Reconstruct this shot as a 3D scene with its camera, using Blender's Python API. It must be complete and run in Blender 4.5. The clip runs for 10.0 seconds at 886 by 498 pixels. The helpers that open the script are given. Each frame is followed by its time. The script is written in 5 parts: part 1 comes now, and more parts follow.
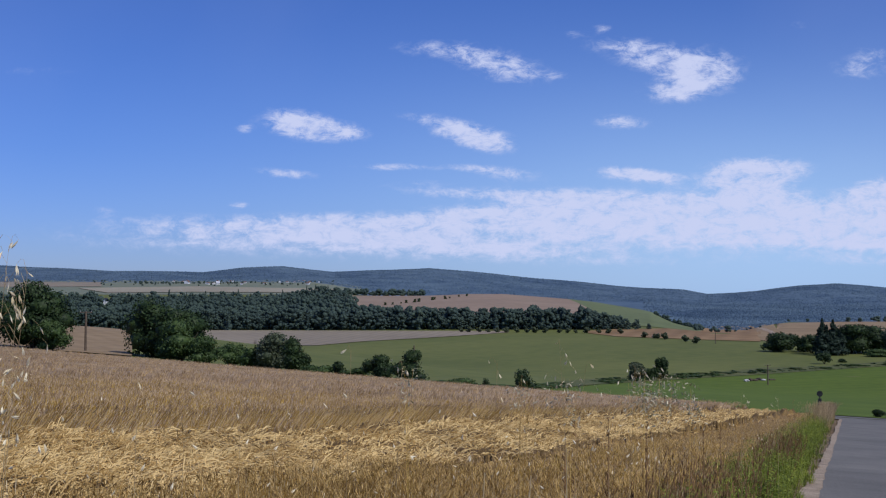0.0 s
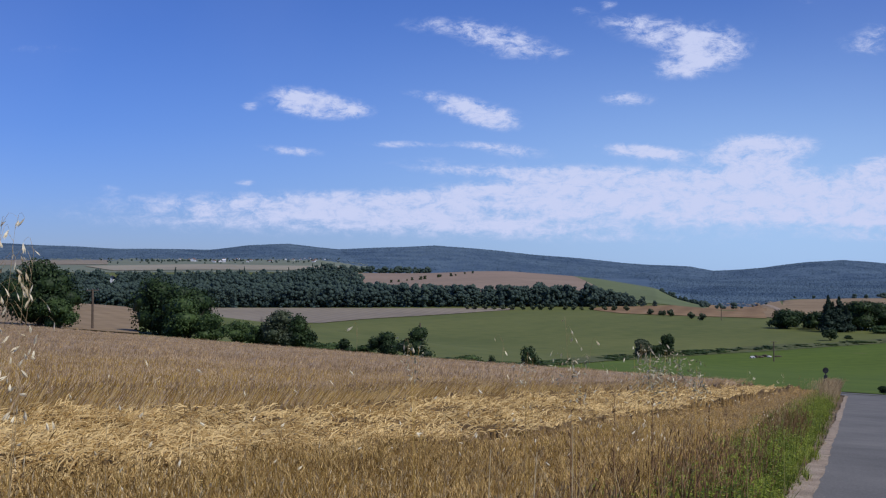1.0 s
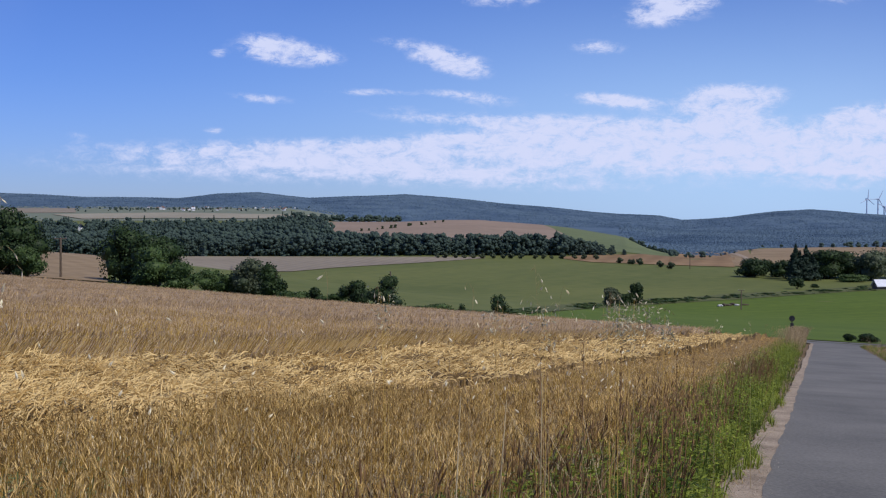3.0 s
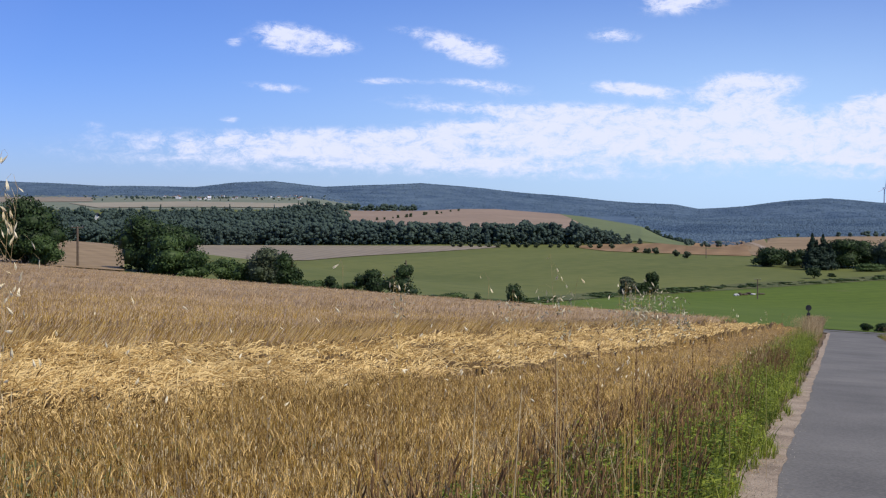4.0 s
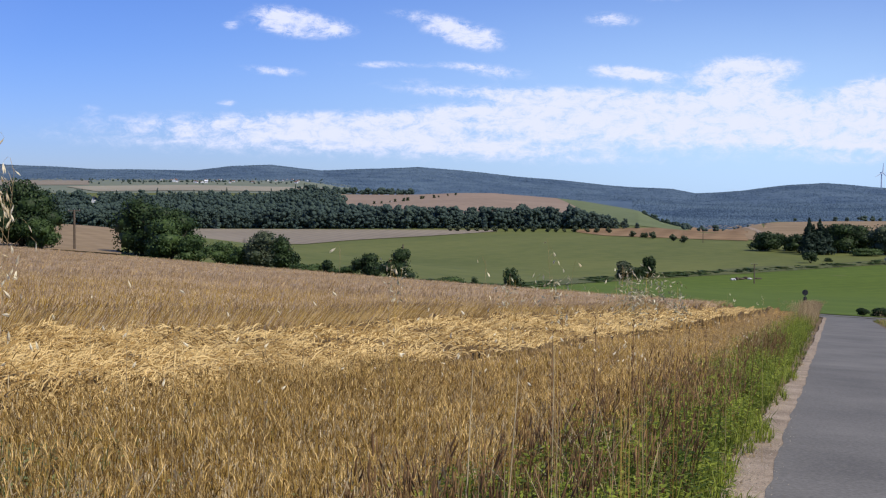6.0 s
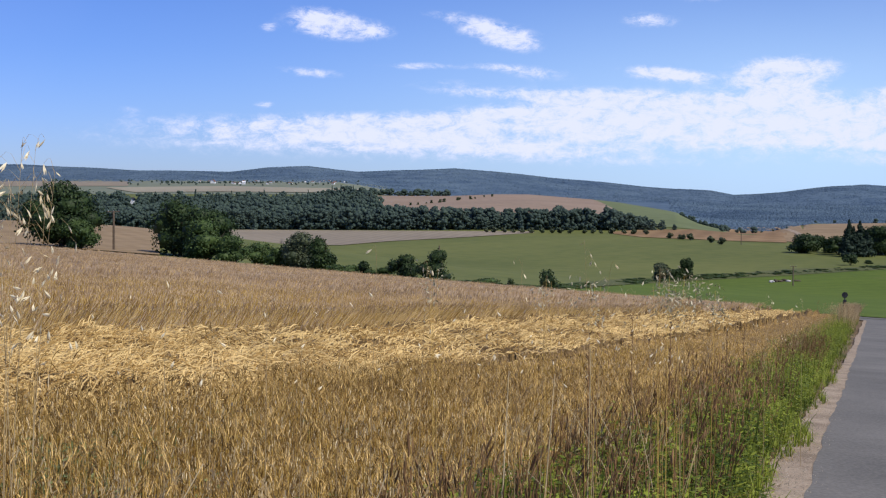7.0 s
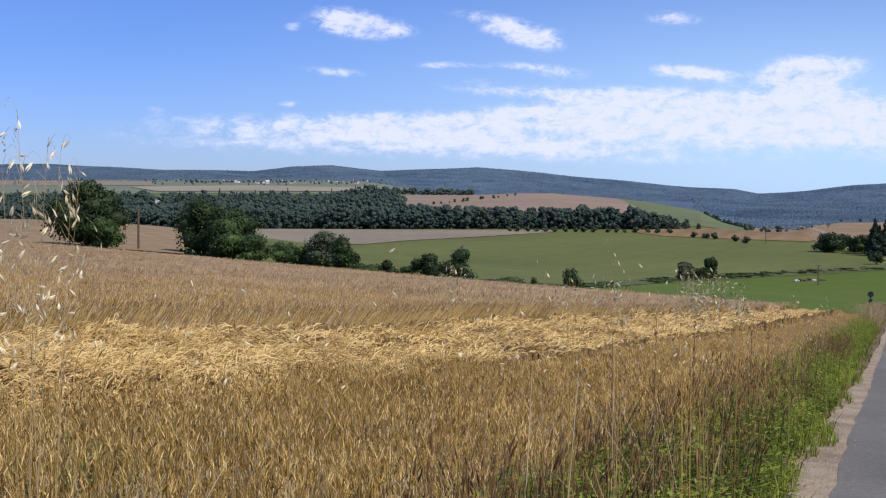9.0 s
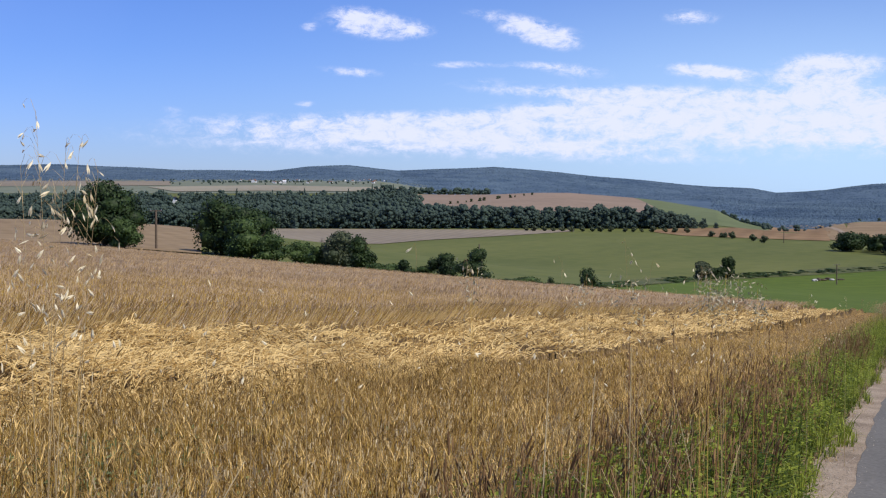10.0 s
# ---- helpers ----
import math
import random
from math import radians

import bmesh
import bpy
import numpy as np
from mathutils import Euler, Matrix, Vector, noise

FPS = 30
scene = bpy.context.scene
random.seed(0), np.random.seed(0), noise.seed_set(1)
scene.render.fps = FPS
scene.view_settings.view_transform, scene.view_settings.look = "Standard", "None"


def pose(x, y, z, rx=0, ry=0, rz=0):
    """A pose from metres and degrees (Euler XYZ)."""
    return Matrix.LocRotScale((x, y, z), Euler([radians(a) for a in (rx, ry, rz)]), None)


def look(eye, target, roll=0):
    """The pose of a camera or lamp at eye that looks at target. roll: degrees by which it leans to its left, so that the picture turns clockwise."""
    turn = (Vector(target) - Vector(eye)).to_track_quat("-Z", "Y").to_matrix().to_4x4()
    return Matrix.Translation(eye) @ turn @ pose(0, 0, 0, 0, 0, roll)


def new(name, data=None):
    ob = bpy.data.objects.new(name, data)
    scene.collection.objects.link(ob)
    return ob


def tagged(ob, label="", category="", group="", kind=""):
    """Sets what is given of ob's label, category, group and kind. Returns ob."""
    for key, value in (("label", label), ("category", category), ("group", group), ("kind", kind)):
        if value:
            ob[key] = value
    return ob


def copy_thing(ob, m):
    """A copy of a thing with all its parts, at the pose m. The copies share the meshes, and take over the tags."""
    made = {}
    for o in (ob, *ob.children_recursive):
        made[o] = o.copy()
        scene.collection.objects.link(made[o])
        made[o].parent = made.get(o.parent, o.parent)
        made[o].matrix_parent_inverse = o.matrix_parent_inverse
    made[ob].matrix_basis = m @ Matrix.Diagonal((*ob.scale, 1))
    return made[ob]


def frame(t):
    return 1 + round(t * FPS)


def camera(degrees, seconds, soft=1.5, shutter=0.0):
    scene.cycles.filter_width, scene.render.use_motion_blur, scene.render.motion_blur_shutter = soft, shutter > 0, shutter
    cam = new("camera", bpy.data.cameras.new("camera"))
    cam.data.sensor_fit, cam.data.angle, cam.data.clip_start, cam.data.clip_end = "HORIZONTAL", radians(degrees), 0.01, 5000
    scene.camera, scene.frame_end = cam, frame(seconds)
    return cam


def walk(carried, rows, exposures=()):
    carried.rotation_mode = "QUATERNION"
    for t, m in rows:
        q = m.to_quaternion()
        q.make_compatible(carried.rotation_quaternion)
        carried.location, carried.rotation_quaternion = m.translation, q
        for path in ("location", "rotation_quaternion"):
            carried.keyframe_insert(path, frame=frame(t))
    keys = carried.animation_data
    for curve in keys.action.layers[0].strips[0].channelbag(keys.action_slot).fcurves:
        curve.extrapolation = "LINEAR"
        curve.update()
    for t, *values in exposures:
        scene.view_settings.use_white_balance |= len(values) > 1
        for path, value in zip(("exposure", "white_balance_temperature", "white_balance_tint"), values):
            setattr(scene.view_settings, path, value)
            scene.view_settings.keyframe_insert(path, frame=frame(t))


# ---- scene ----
EYE = 1.6
cam = camera(40.0, 10.0, soft=1.2)
# seconds, yaw, pitch, roll of a camera that turns where it stands
TURNS = [
    (0.0, 0.000, 2.366, 0.000), (0.2, 0.010, 2.313, 0.050), (0.5, -0.241, 1.792, 0.142), (0.7, 0.158, 1.518, 0.120),
    (1.0, 0.278, 1.300, 0.090), (1.2, -0.560, 2.298, -0.070), (1.5, -0.977, 2.346, -0.178), (1.7, -1.277, 2.461, -0.120),
    (2.0, -1.255, 2.317, -0.055), (2.2, -1.210, 1.838, -0.020), (2.5, -1.200, 0.660, 0.037), (2.7, -1.200, -0.430, 0.030),
    (3.8, -0.507, -1.546, 0.012), (4.0, -0.387, -1.634, 0.010), (4.2, -0.360, -2.230, -0.005), (4.5, -0.307, -2.739, -0.023),
    (5.0, -0.312, -2.787, 0.025), (5.2, -0.312, -2.787, 0.020), (6.3, -0.565, -2.296, -0.120), (6.5, -0.379, -2.296, -0.136),
    (6.7, 0.030, -2.310, -0.140), (7.0, 1.189, -2.329, -0.147), (7.2, 1.589, -2.330, -0.147), (7.5, 1.841, -2.331, -0.147),
    (7.7, 1.780, -2.332, -0.140), (8.0, 1.693, -2.333, -0.136), (8.5, 1.692, -2.337, -0.103), (8.7, 1.920, -2.340, -0.103),
    (9.0, 2.279, -2.377, -0.103), (9.5, 2.611, -2.426, -0.024), (10.0, 3.062, -2.395, -0.019),
]
walk(cam, [(t, pose(0, 0, EYE, 90 + pitch, roll, yaw)) for t, yaw, pitch, roll in TURNS],
     exposures=[(0.0, -0.24, 6000, 12), (2.0, -0.24, 6000, 12), (2.6, -0.2, 6050, 12), (4.0, 0.15, 6500, 10), (10.0, 0.18, 6500, 10)])

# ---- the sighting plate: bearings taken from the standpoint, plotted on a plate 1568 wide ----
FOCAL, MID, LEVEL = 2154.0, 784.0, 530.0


def bearing(px):
    """Sideways metres per metre ahead."""
    return (np.asarray(px, float) - MID) / FOCAL


# ---- sky, sun ----
SUN_AZ, SUN_EL = 128.0, 50.0   # degrees to the right of the view, and up
world = bpy.data.worlds.new("sky")
scene.world = world
world.use_nodes = True
wt = world.node_tree
wt.nodes.clear()


def wnode(kind, **values):
    n = wt.nodes.new(kind)
    for k, v in values.items():
        setattr(n, k, v)
    return n


def wmath(op, a, b=None, c=None, clamp=False):
    n = wnode("ShaderNodeMath", operation=op, use_clamp=clamp)
    for i, v in enumerate((a, b, c)):
        if v is None:
            continue
        if isinstance(v, (int, float)):
            n.inputs[i].default_value = v
        else:
            wt.links.new(v, n.inputs[i])
    return n.outputs[0]


def build_sky():
    link = wt.links.new
    sky = wnode("ShaderNodeTexSky", sky_type="NISHITA", sun_disc=False)
    sky.sun_elevation, sky.sun_rotation = radians(SUN_EL), radians(SUN_AZ)
    sky.air_density, sky.dust_density, sky.ozone_density, sky.altitude = 1.0, 0.6, 3.0, 300
    tint = wnode("ShaderNodeMixRGB", blend_type="MULTIPLY")
    tint.inputs[0].default_value = 1.0
    link(sky.outputs[0], tint.inputs[1])
    dirs = wnode("ShaderNodeTexCoord").outputs["Generated"]
    sep = wnode("ShaderNodeSeparateXYZ")
    link(dirs, sep.inputs[0])
    ahead = wmath("MAXIMUM", sep.outputs[1], 0.05)
    tx, ty = wmath("DIVIDE", sep.outputs[0], ahead), wmath("DIVIDE", sep.outputs[2], ahead)
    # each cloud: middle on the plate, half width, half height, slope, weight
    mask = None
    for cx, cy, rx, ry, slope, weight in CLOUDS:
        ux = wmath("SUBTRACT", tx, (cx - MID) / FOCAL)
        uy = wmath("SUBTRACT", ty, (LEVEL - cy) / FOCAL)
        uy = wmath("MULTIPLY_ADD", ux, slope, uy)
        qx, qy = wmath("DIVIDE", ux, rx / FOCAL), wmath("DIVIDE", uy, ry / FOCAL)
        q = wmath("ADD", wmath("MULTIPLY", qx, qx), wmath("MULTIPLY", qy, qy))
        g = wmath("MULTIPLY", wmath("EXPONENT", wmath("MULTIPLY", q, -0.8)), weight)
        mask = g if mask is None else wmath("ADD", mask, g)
    comb = wnode("ShaderNodeCombineXYZ")
    link(tx, comb.inputs[0]), link(wmath("MULTIPLY", ty, 2.0), comb.inputs[1])
    fine = wnode("ShaderNodeTexNoise", noise_dimensions="2D")
    fine.inputs["Scale"].default_value, fine.inputs["Detail"].default_value, fine.inputs["Roughness"].default_value = 52.0, 10.0, 0.72
    fine.inputs["Distortion"].default_value = 0.25
    link(comb.outputs[0], fine.inputs["Vector"])
    # thin scattered cloud over the rest of the sky
    wide = wnode("ShaderNodeTexNoise")
    wide.inputs["Scale"].default_value, wide.inputs["Detail"].default_value = 2.2, 5.0
    link(dirs, wide.inputs["Vector"])
    thin = wmath("MULTIPLY", wmath("SUBTRACT", wide.outputs[0], 0.45, clamp=True), 0.25)
    mask = wmath("MINIMUM", mask, 1.0)
    rough = wmath("MULTIPLY", wmath("SUBTRACT", fine.outputs[0], 0.5), 2.7)
    dens = wmath("MULTIPLY_ADD", rough, wmath("MINIMUM", wmath("MULTIPLY", mask, 1.6), 1.0), mask)
    ramp = wnode("ShaderNodeMapRange", interpolation_type="SMOOTHSTEP")
    link(dens, ramp.inputs[0])
    for i, v in ((1, 0.12), (2, 1.2), (3, 0.0), (4, 0.96)):
        ramp.inputs[i].default_value = v
    # a broad thin veil towards the sun's side
    vx, vy = wmath("MULTIPLY", wmath("SUBTRACT", tx, 0.3), 2.6), wmath("MULTIPLY", wmath("SUBTRACT", ty, 0.03), 8.0)
    veil = wmath("EXPONENT", wmath("MULTIPLY", wmath("ADD", wmath("MULTIPLY", vx, vx), wmath("MULTIPLY", vy, vy)), -1.0))
    pale = wnode("ShaderNodeMixRGB")
    pale.inputs[2].default_value = VEIL
    link(wmath("MULTIPLY", veil, 0.75), pale.inputs[0]), link(tint.outputs[0], pale.inputs[1])
    dens = wmath("ADD", ramp.outputs[0], thin, clamp=True)
    # pale air near the horizon, blue above
    grade = wnode("ShaderNodeValToRGB")
    for i, (where, colour) in enumerate(SKY_TINTS):
        e = grade.color_ramp.elements[i] if i < 2 else grade.color_ramp.elements.new(where)
        e.position, e.color = where, colour
    link(wmath("MULTIPLY", sep.outputs[2], 2.5, clamp=True), grade.inputs[0])
    link(grade.outputs[0], tint.inputs[2])
    mix = wnode("ShaderNodeMixRGB")
    mix.inputs[2].default_value = CLOUD
    link(dens, mix.inputs[0]), link(pale.outputs[0], mix.inputs[1])
    bg = wnode("ShaderNodeBackground")
    bg.inputs[1].default_value = 0.13
    link(mix.outputs[0], bg.inputs[0])
    out = wnode("ShaderNodeOutputWorld")
    link(bg.outputs[0], out.inputs[0])


SKY_TINTS = [(0.0, (0.47, 0.56, 0.92, 1)), (1.0, (0.33, 0.46, 0.86, 1)), (0.16, (0.41, 0.53, 0.95, 1)), (0.3, (0.36, 0.50, 0.93, 1))]
VEIL = (3.9, 5.6, 7.9, 1)
CLOUD = (5.5, 5.8, 7.4, 1)
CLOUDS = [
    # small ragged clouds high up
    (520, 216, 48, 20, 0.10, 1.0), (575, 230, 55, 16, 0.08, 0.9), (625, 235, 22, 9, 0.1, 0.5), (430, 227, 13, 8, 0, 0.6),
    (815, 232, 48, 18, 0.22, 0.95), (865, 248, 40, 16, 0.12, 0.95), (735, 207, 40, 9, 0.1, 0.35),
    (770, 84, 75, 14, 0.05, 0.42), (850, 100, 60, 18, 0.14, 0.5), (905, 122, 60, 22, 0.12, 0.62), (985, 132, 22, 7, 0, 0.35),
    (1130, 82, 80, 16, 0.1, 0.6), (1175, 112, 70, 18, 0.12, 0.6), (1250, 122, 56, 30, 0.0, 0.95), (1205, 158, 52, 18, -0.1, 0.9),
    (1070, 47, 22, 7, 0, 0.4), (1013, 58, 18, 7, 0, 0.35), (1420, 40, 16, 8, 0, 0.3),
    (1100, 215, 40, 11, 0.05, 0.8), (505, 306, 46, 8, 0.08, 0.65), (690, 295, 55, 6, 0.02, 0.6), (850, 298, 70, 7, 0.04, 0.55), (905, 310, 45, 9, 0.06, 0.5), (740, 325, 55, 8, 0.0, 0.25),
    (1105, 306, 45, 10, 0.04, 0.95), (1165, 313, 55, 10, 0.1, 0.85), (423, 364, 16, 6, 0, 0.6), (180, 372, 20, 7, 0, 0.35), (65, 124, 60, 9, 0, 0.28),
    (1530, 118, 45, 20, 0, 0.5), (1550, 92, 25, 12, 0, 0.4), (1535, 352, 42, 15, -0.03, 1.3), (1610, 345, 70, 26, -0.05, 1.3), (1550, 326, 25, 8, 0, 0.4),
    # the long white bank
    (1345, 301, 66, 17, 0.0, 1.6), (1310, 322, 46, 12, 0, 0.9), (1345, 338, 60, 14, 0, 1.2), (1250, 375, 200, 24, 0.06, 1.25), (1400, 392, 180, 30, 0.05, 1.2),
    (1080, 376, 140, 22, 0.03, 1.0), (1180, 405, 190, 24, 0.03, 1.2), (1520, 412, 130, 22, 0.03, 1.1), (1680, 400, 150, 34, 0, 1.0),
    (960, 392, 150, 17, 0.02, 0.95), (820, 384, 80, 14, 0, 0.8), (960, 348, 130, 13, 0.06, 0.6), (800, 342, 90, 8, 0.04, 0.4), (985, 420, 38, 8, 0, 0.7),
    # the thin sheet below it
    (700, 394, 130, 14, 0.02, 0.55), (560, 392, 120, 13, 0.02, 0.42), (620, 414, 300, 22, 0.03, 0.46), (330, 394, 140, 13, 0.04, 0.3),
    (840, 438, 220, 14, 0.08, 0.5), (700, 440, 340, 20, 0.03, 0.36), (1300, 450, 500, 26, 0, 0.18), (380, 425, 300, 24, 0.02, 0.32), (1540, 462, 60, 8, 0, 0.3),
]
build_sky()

sun = new("sun", bpy.data.lights.new("sun", "SUN"))
sun.data.energy, sun.data.angle, sun.data.color = 3.7, radians(0.53), (1.0, 0.94, 0.84)
sun.matrix_world = look((0, 0, 100), (-math.sin(radians(SUN_AZ)) * math.cos(radians(SUN_EL)),
                                      -math.cos(radians(SUN_AZ)) * math.cos(radians(SUN_EL)), 100 - math.sin(radians(SUN_EL))))


# ---- materials ----
def mat(name, low, high, scale=1.0, fine=12.0, rough=0.9, bump=0.3, island=0.0, through_light=0.0, stripes=None, third=None, step=0.02):
    """Two colours mixed by coarse and fine noise in metres; island: how much each loose piece varies; through_light: share that shines through."""
    m = bpy.data.materials.new(name)
    m.use_nodes = True
    t = m.node_tree
    bsdf, out = t.nodes["Principled BSDF"], t.nodes["Material Output"]
    bsdf.inputs["Roughness"].default_value = rough
    bsdf.inputs["Specular IOR Level"].default_value = 0.25
    co = t.nodes.new("ShaderNodeNewGeometry")

    def noise_at(s, detail):
        n = t.nodes.new("ShaderNodeTexNoise")
        n.inputs["Scale"].default_value, n.inputs["Detail"].default_value = s, detail
        t.links.new(co.outputs["Position"], n.inputs["Vector"])
        return n.outputs[0]

    def calc(op, a, b):
        n = t.nodes.new("ShaderNodeMath")
        n.operation = op
        for i, v in enumerate((a, b)):
            if isinstance(v, (int, float)):
                n.inputs[i].default_value = v
            else:
                t.links.new(v, n.inputs[i])
        return n.outputs[0]
    a, b = noise_at(scale, 4.0), noise_at(scale * fine, 6.0)
    f = calc("ADD", calc("MULTIPLY", calc("SUBTRACT", a, 0.5), 1.5), calc("MULTIPLY", calc("SUBTRACT", b, 0.5), 1.5))
    if island:
        f = calc("ADD", f, calc("MULTIPLY", calc("SUBTRACT", co.outputs["Random Per Island"], 0.5), island))
    if stripes:
        turn, gap, strength = stripes
        mp = t.nodes.new("ShaderNodeMapping")
        mp.inputs["Rotation"].default_value = (0, 0, radians(turn))
        t.links.new(co.outputs["Position"], mp.inputs["Vector"])
        wv = t.nodes.new("ShaderNodeTexWave")
        wv.inputs["Scale"].default_value, wv.inputs["Distortion"].default_value, wv.inputs["Detail"].default_value = 0.314 / gap, 1.5, 2.0
        t.links.new(mp.outputs[0], wv.inputs["Vector"])
        f = calc("ADD", f, calc("MULTIPLY", calc("SUBTRACT", wv.outputs["Fac"], 0.5), strength))
    f = calc("ADD", f, 0.5)
    ramp = t.nodes.new("ShaderNodeValToRGB")
    ramp.color_ramp.elements[0].position, ramp.color_ramp.elements[1].position = 0.1, 0.9
    ramp.color_ramp.elements[0].color, ramp.color_ramp.elements[1].color = (*low, 1), (*high, 1)
    if third:
        e = ramp.color_ramp.elements.new(0.5)
        e.color = (*third, 1)
    t.links.new(f, ramp.inputs[0])
    t.links.new(ramp.outputs[0], bsdf.inputs["Base Color"])
    if bump:
        bp = t.nodes.new("ShaderNodeBump")
        bp.inputs["Strength"].default_value, bp.inputs["Distance"].default_value = bump, step
        t.links.new(b, bp.inputs["Height"])
        t.links.new(bp.outputs[0], bsdf.inputs["Normal"])
    if through_light:
        tr = t.nodes.new("ShaderNodeBsdfTranslucent")
        t.links.new(ramp.outputs[0], tr.inputs[0])
        mx = t.nodes.new("ShaderNodeMixShader")
        mx.inputs[0].default_value = through_light
        t.links.new(bsdf.outputs[0], mx.inputs[1]), t.links.new(tr.outputs[0], mx.inputs[2])
        t.links.new(mx.outputs[0], out.inputs[0])
    return m


M_MEADOW = mat("meadow_grass", (0.092, 0.11, 0.023), (0.138, 0.148, 0.035), 0.012, 14, 0.95, 0.5, stripes=(25, 18, 0.12), step=0.2)
M_LUSH = mat("lush_grass", (0.066, 0.104, 0.005), (0.102, 0.142, 0.01), 0.02, 14, 0.95, 0.5, stripes=(60, 8, 0.2), step=0.2)
M_DITCH = mat("ditch_weeds", (0.062, 0.078, 0.022), (0.125, 0.128, 0.042), 0.06, 12, 0.95, 0.6, step=0.3)
M_SOIL = mat("dry_soil", (0.10, 0.065, 0.03), (0.2, 0.14, 0.07), 0.6, 14, 0.95, 0.8)
M_GREY = mat("grey_stubble", (0.2, 0.165, 0.115), (0.27, 0.225, 0.155), 0.012, 12, 0.95, 0.3, stripes=(8, 7, 0.4), step=0.1)
M_TAN = mat("tan_stubble", (0.215, 0.148, 0.075), (0.30, 0.215, 0.115), 0.02, 14, 0.95, 0.3, stripes=(-30, 5, 0.2), step=0.1)
M_RUST = mat("ripe_field", (0.185, 0.112, 0.048), (0.285, 0.185, 0.088), 0.008, 14, 0.95, 0.3, stripes=(15, 14, 0.3), step=0.1)
# haze over the far fields is put into these three paler colours
M_FARTAN = mat("hazy_far_stubble", (0.25, 0.22, 0.155), (0.32, 0.285, 0.2), 0.006, 12, 0.95, 0.3, step=0.1)
M_FARGREEN = mat("hazy_far_grass", (0.14, 0.16, 0.105), (0.185, 0.2, 0.135), 0.006, 12, 0.95, 0.3, step=0.1)
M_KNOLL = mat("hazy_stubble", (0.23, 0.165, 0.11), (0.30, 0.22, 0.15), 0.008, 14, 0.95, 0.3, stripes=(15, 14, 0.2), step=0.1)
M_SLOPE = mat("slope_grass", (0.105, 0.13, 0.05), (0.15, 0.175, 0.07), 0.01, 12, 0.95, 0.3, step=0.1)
# distance haze over the hills is mixed into this base colour as blue
M_HILL = mat("hazy_hill_forest", (0.042, 0.075, 0.12), (0.1, 0.148, 0.19), 0.003, 5, 1.0, 0.0, island=0.15)
M_ASPHALT = mat("worn_asphalt", (0.105, 0.099, 0.084), (0.2, 0.187, 0.158), 0.45, 60, 0.85, 0.4, step=0.006)
M_GRAVEL = mat("road_gravel", (0.2, 0.15, 0.1), (0.45, 0.355, 0.25), 2.0, 22, 0.95, 0.8)
M_GRIT = mat("grit_stones", (0.18, 0.15, 0.11), (0.46, 0.4, 0.32), 3.0, 8, 0.9, 0.0, island=1.0)
M_WHEAT = mat("ripe_wheat", (0.26, 0.148, 0.022), (0.71, 0.475, 0.122), 0.25, 4, 0.7, 0.0, island=1.4, through_light=0.2)
M_FLAG = mat("bleached_wheat_leaves", (0.42, 0.30, 0.13), (0.85, 0.70, 0.42), 0.3, 5, 0.5, 0.0, island=1.2, through_light=0.3)
M_WEED = mat("field_weeds", (0.10, 0.13, 0.04), (0.30, 0.33, 0.13), 0.8, 6, 0.7, 0.0, island=0.9, through_light=0.3)
M_EAR = mat("wheat_ears", (0.29, 0.19, 0.093), (0.63, 0.455, 0.25), 0.2, 5, 0.75, 0.0, island=0.9, through_light=0.12)
M_EARGOLD = mat("golden_ears", (0.19, 0.11, 0.025), (0.84, 0.575, 0.21), 0.2, 5, 0.75, 0.0, island=1.4, through_light=0.15)
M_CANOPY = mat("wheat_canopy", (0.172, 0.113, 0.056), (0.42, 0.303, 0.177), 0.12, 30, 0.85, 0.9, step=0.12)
# shade between the near stalks is put into this darker colour
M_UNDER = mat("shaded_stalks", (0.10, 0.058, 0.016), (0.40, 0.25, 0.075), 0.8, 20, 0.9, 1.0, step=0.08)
M_STRAW = mat("lodged_straw", (0.34, 0.205, 0.055), (0.78, 0.56, 0.23), 0.5, 4, 0.6, 0.0, island=1.3, through_light=0.15)
# dark colour stands for the shaded gaps under the flattened straw
M_MAT = mat("shaded_straw_mat", (0.06, 0.035, 0.012), (0.24, 0.15, 0.05), 0.8, 14, 0.9, 1.0, step=0.05)
M_GRASS = mat("verge_leaves", (0.06, 0.095, 0.011), (0.34, 0.39, 0.05), 0.8, 6, 0.6, 0.0, island=0.8, through_light=0.35)
M_DOCK = mat("dry_weed_stems", (0.10, 0.052, 0.02), (0.34, 0.2, 0.085), 0.8, 6, 0.8, 0.0, island=0.8)
M_DRYGRASS = mat("dry_grass", (0.28, 0.18, 0.075), (0.62, 0.475, 0.25), 0.6, 5, 0.75, 0.0, island=0.8, through_light=0.25)
M_OAT = mat("oat_spikelets", (0.70, 0.56, 0.30), (0.95, 0.86, 0.60), 3.0, 5, 0.5, 0.0, island=0.6, through_light=0.15)
M_PALELEAF = mat("pale_dry_leaves", (0.22, 0.2, 0.1), (0.74, 0.66, 0.43), 4.0, 5, 0.6, 0.0, island=1.2, through_light=0.45)
M_LEAF = mat("oak_leaves", (0.014, 0.03, 0.009), (0.046, 0.076, 0.02), 0.4, 6, 0.6, 0.0, island=0.7, through_light=0.2)
M_LEAF2 = mat("shrub_leaves", (0.026, 0.05, 0.012), (0.085, 0.13, 0.034), 0.5, 6, 0.6, 0.0, island=0.7, through_light=0.2)
M_WILLOW = mat("willow_leaves", (0.042, 0.06, 0.028), (0.118, 0.138, 0.072), 0.5, 6, 0.6, 0.0, island=0.7, through_light=0.2)
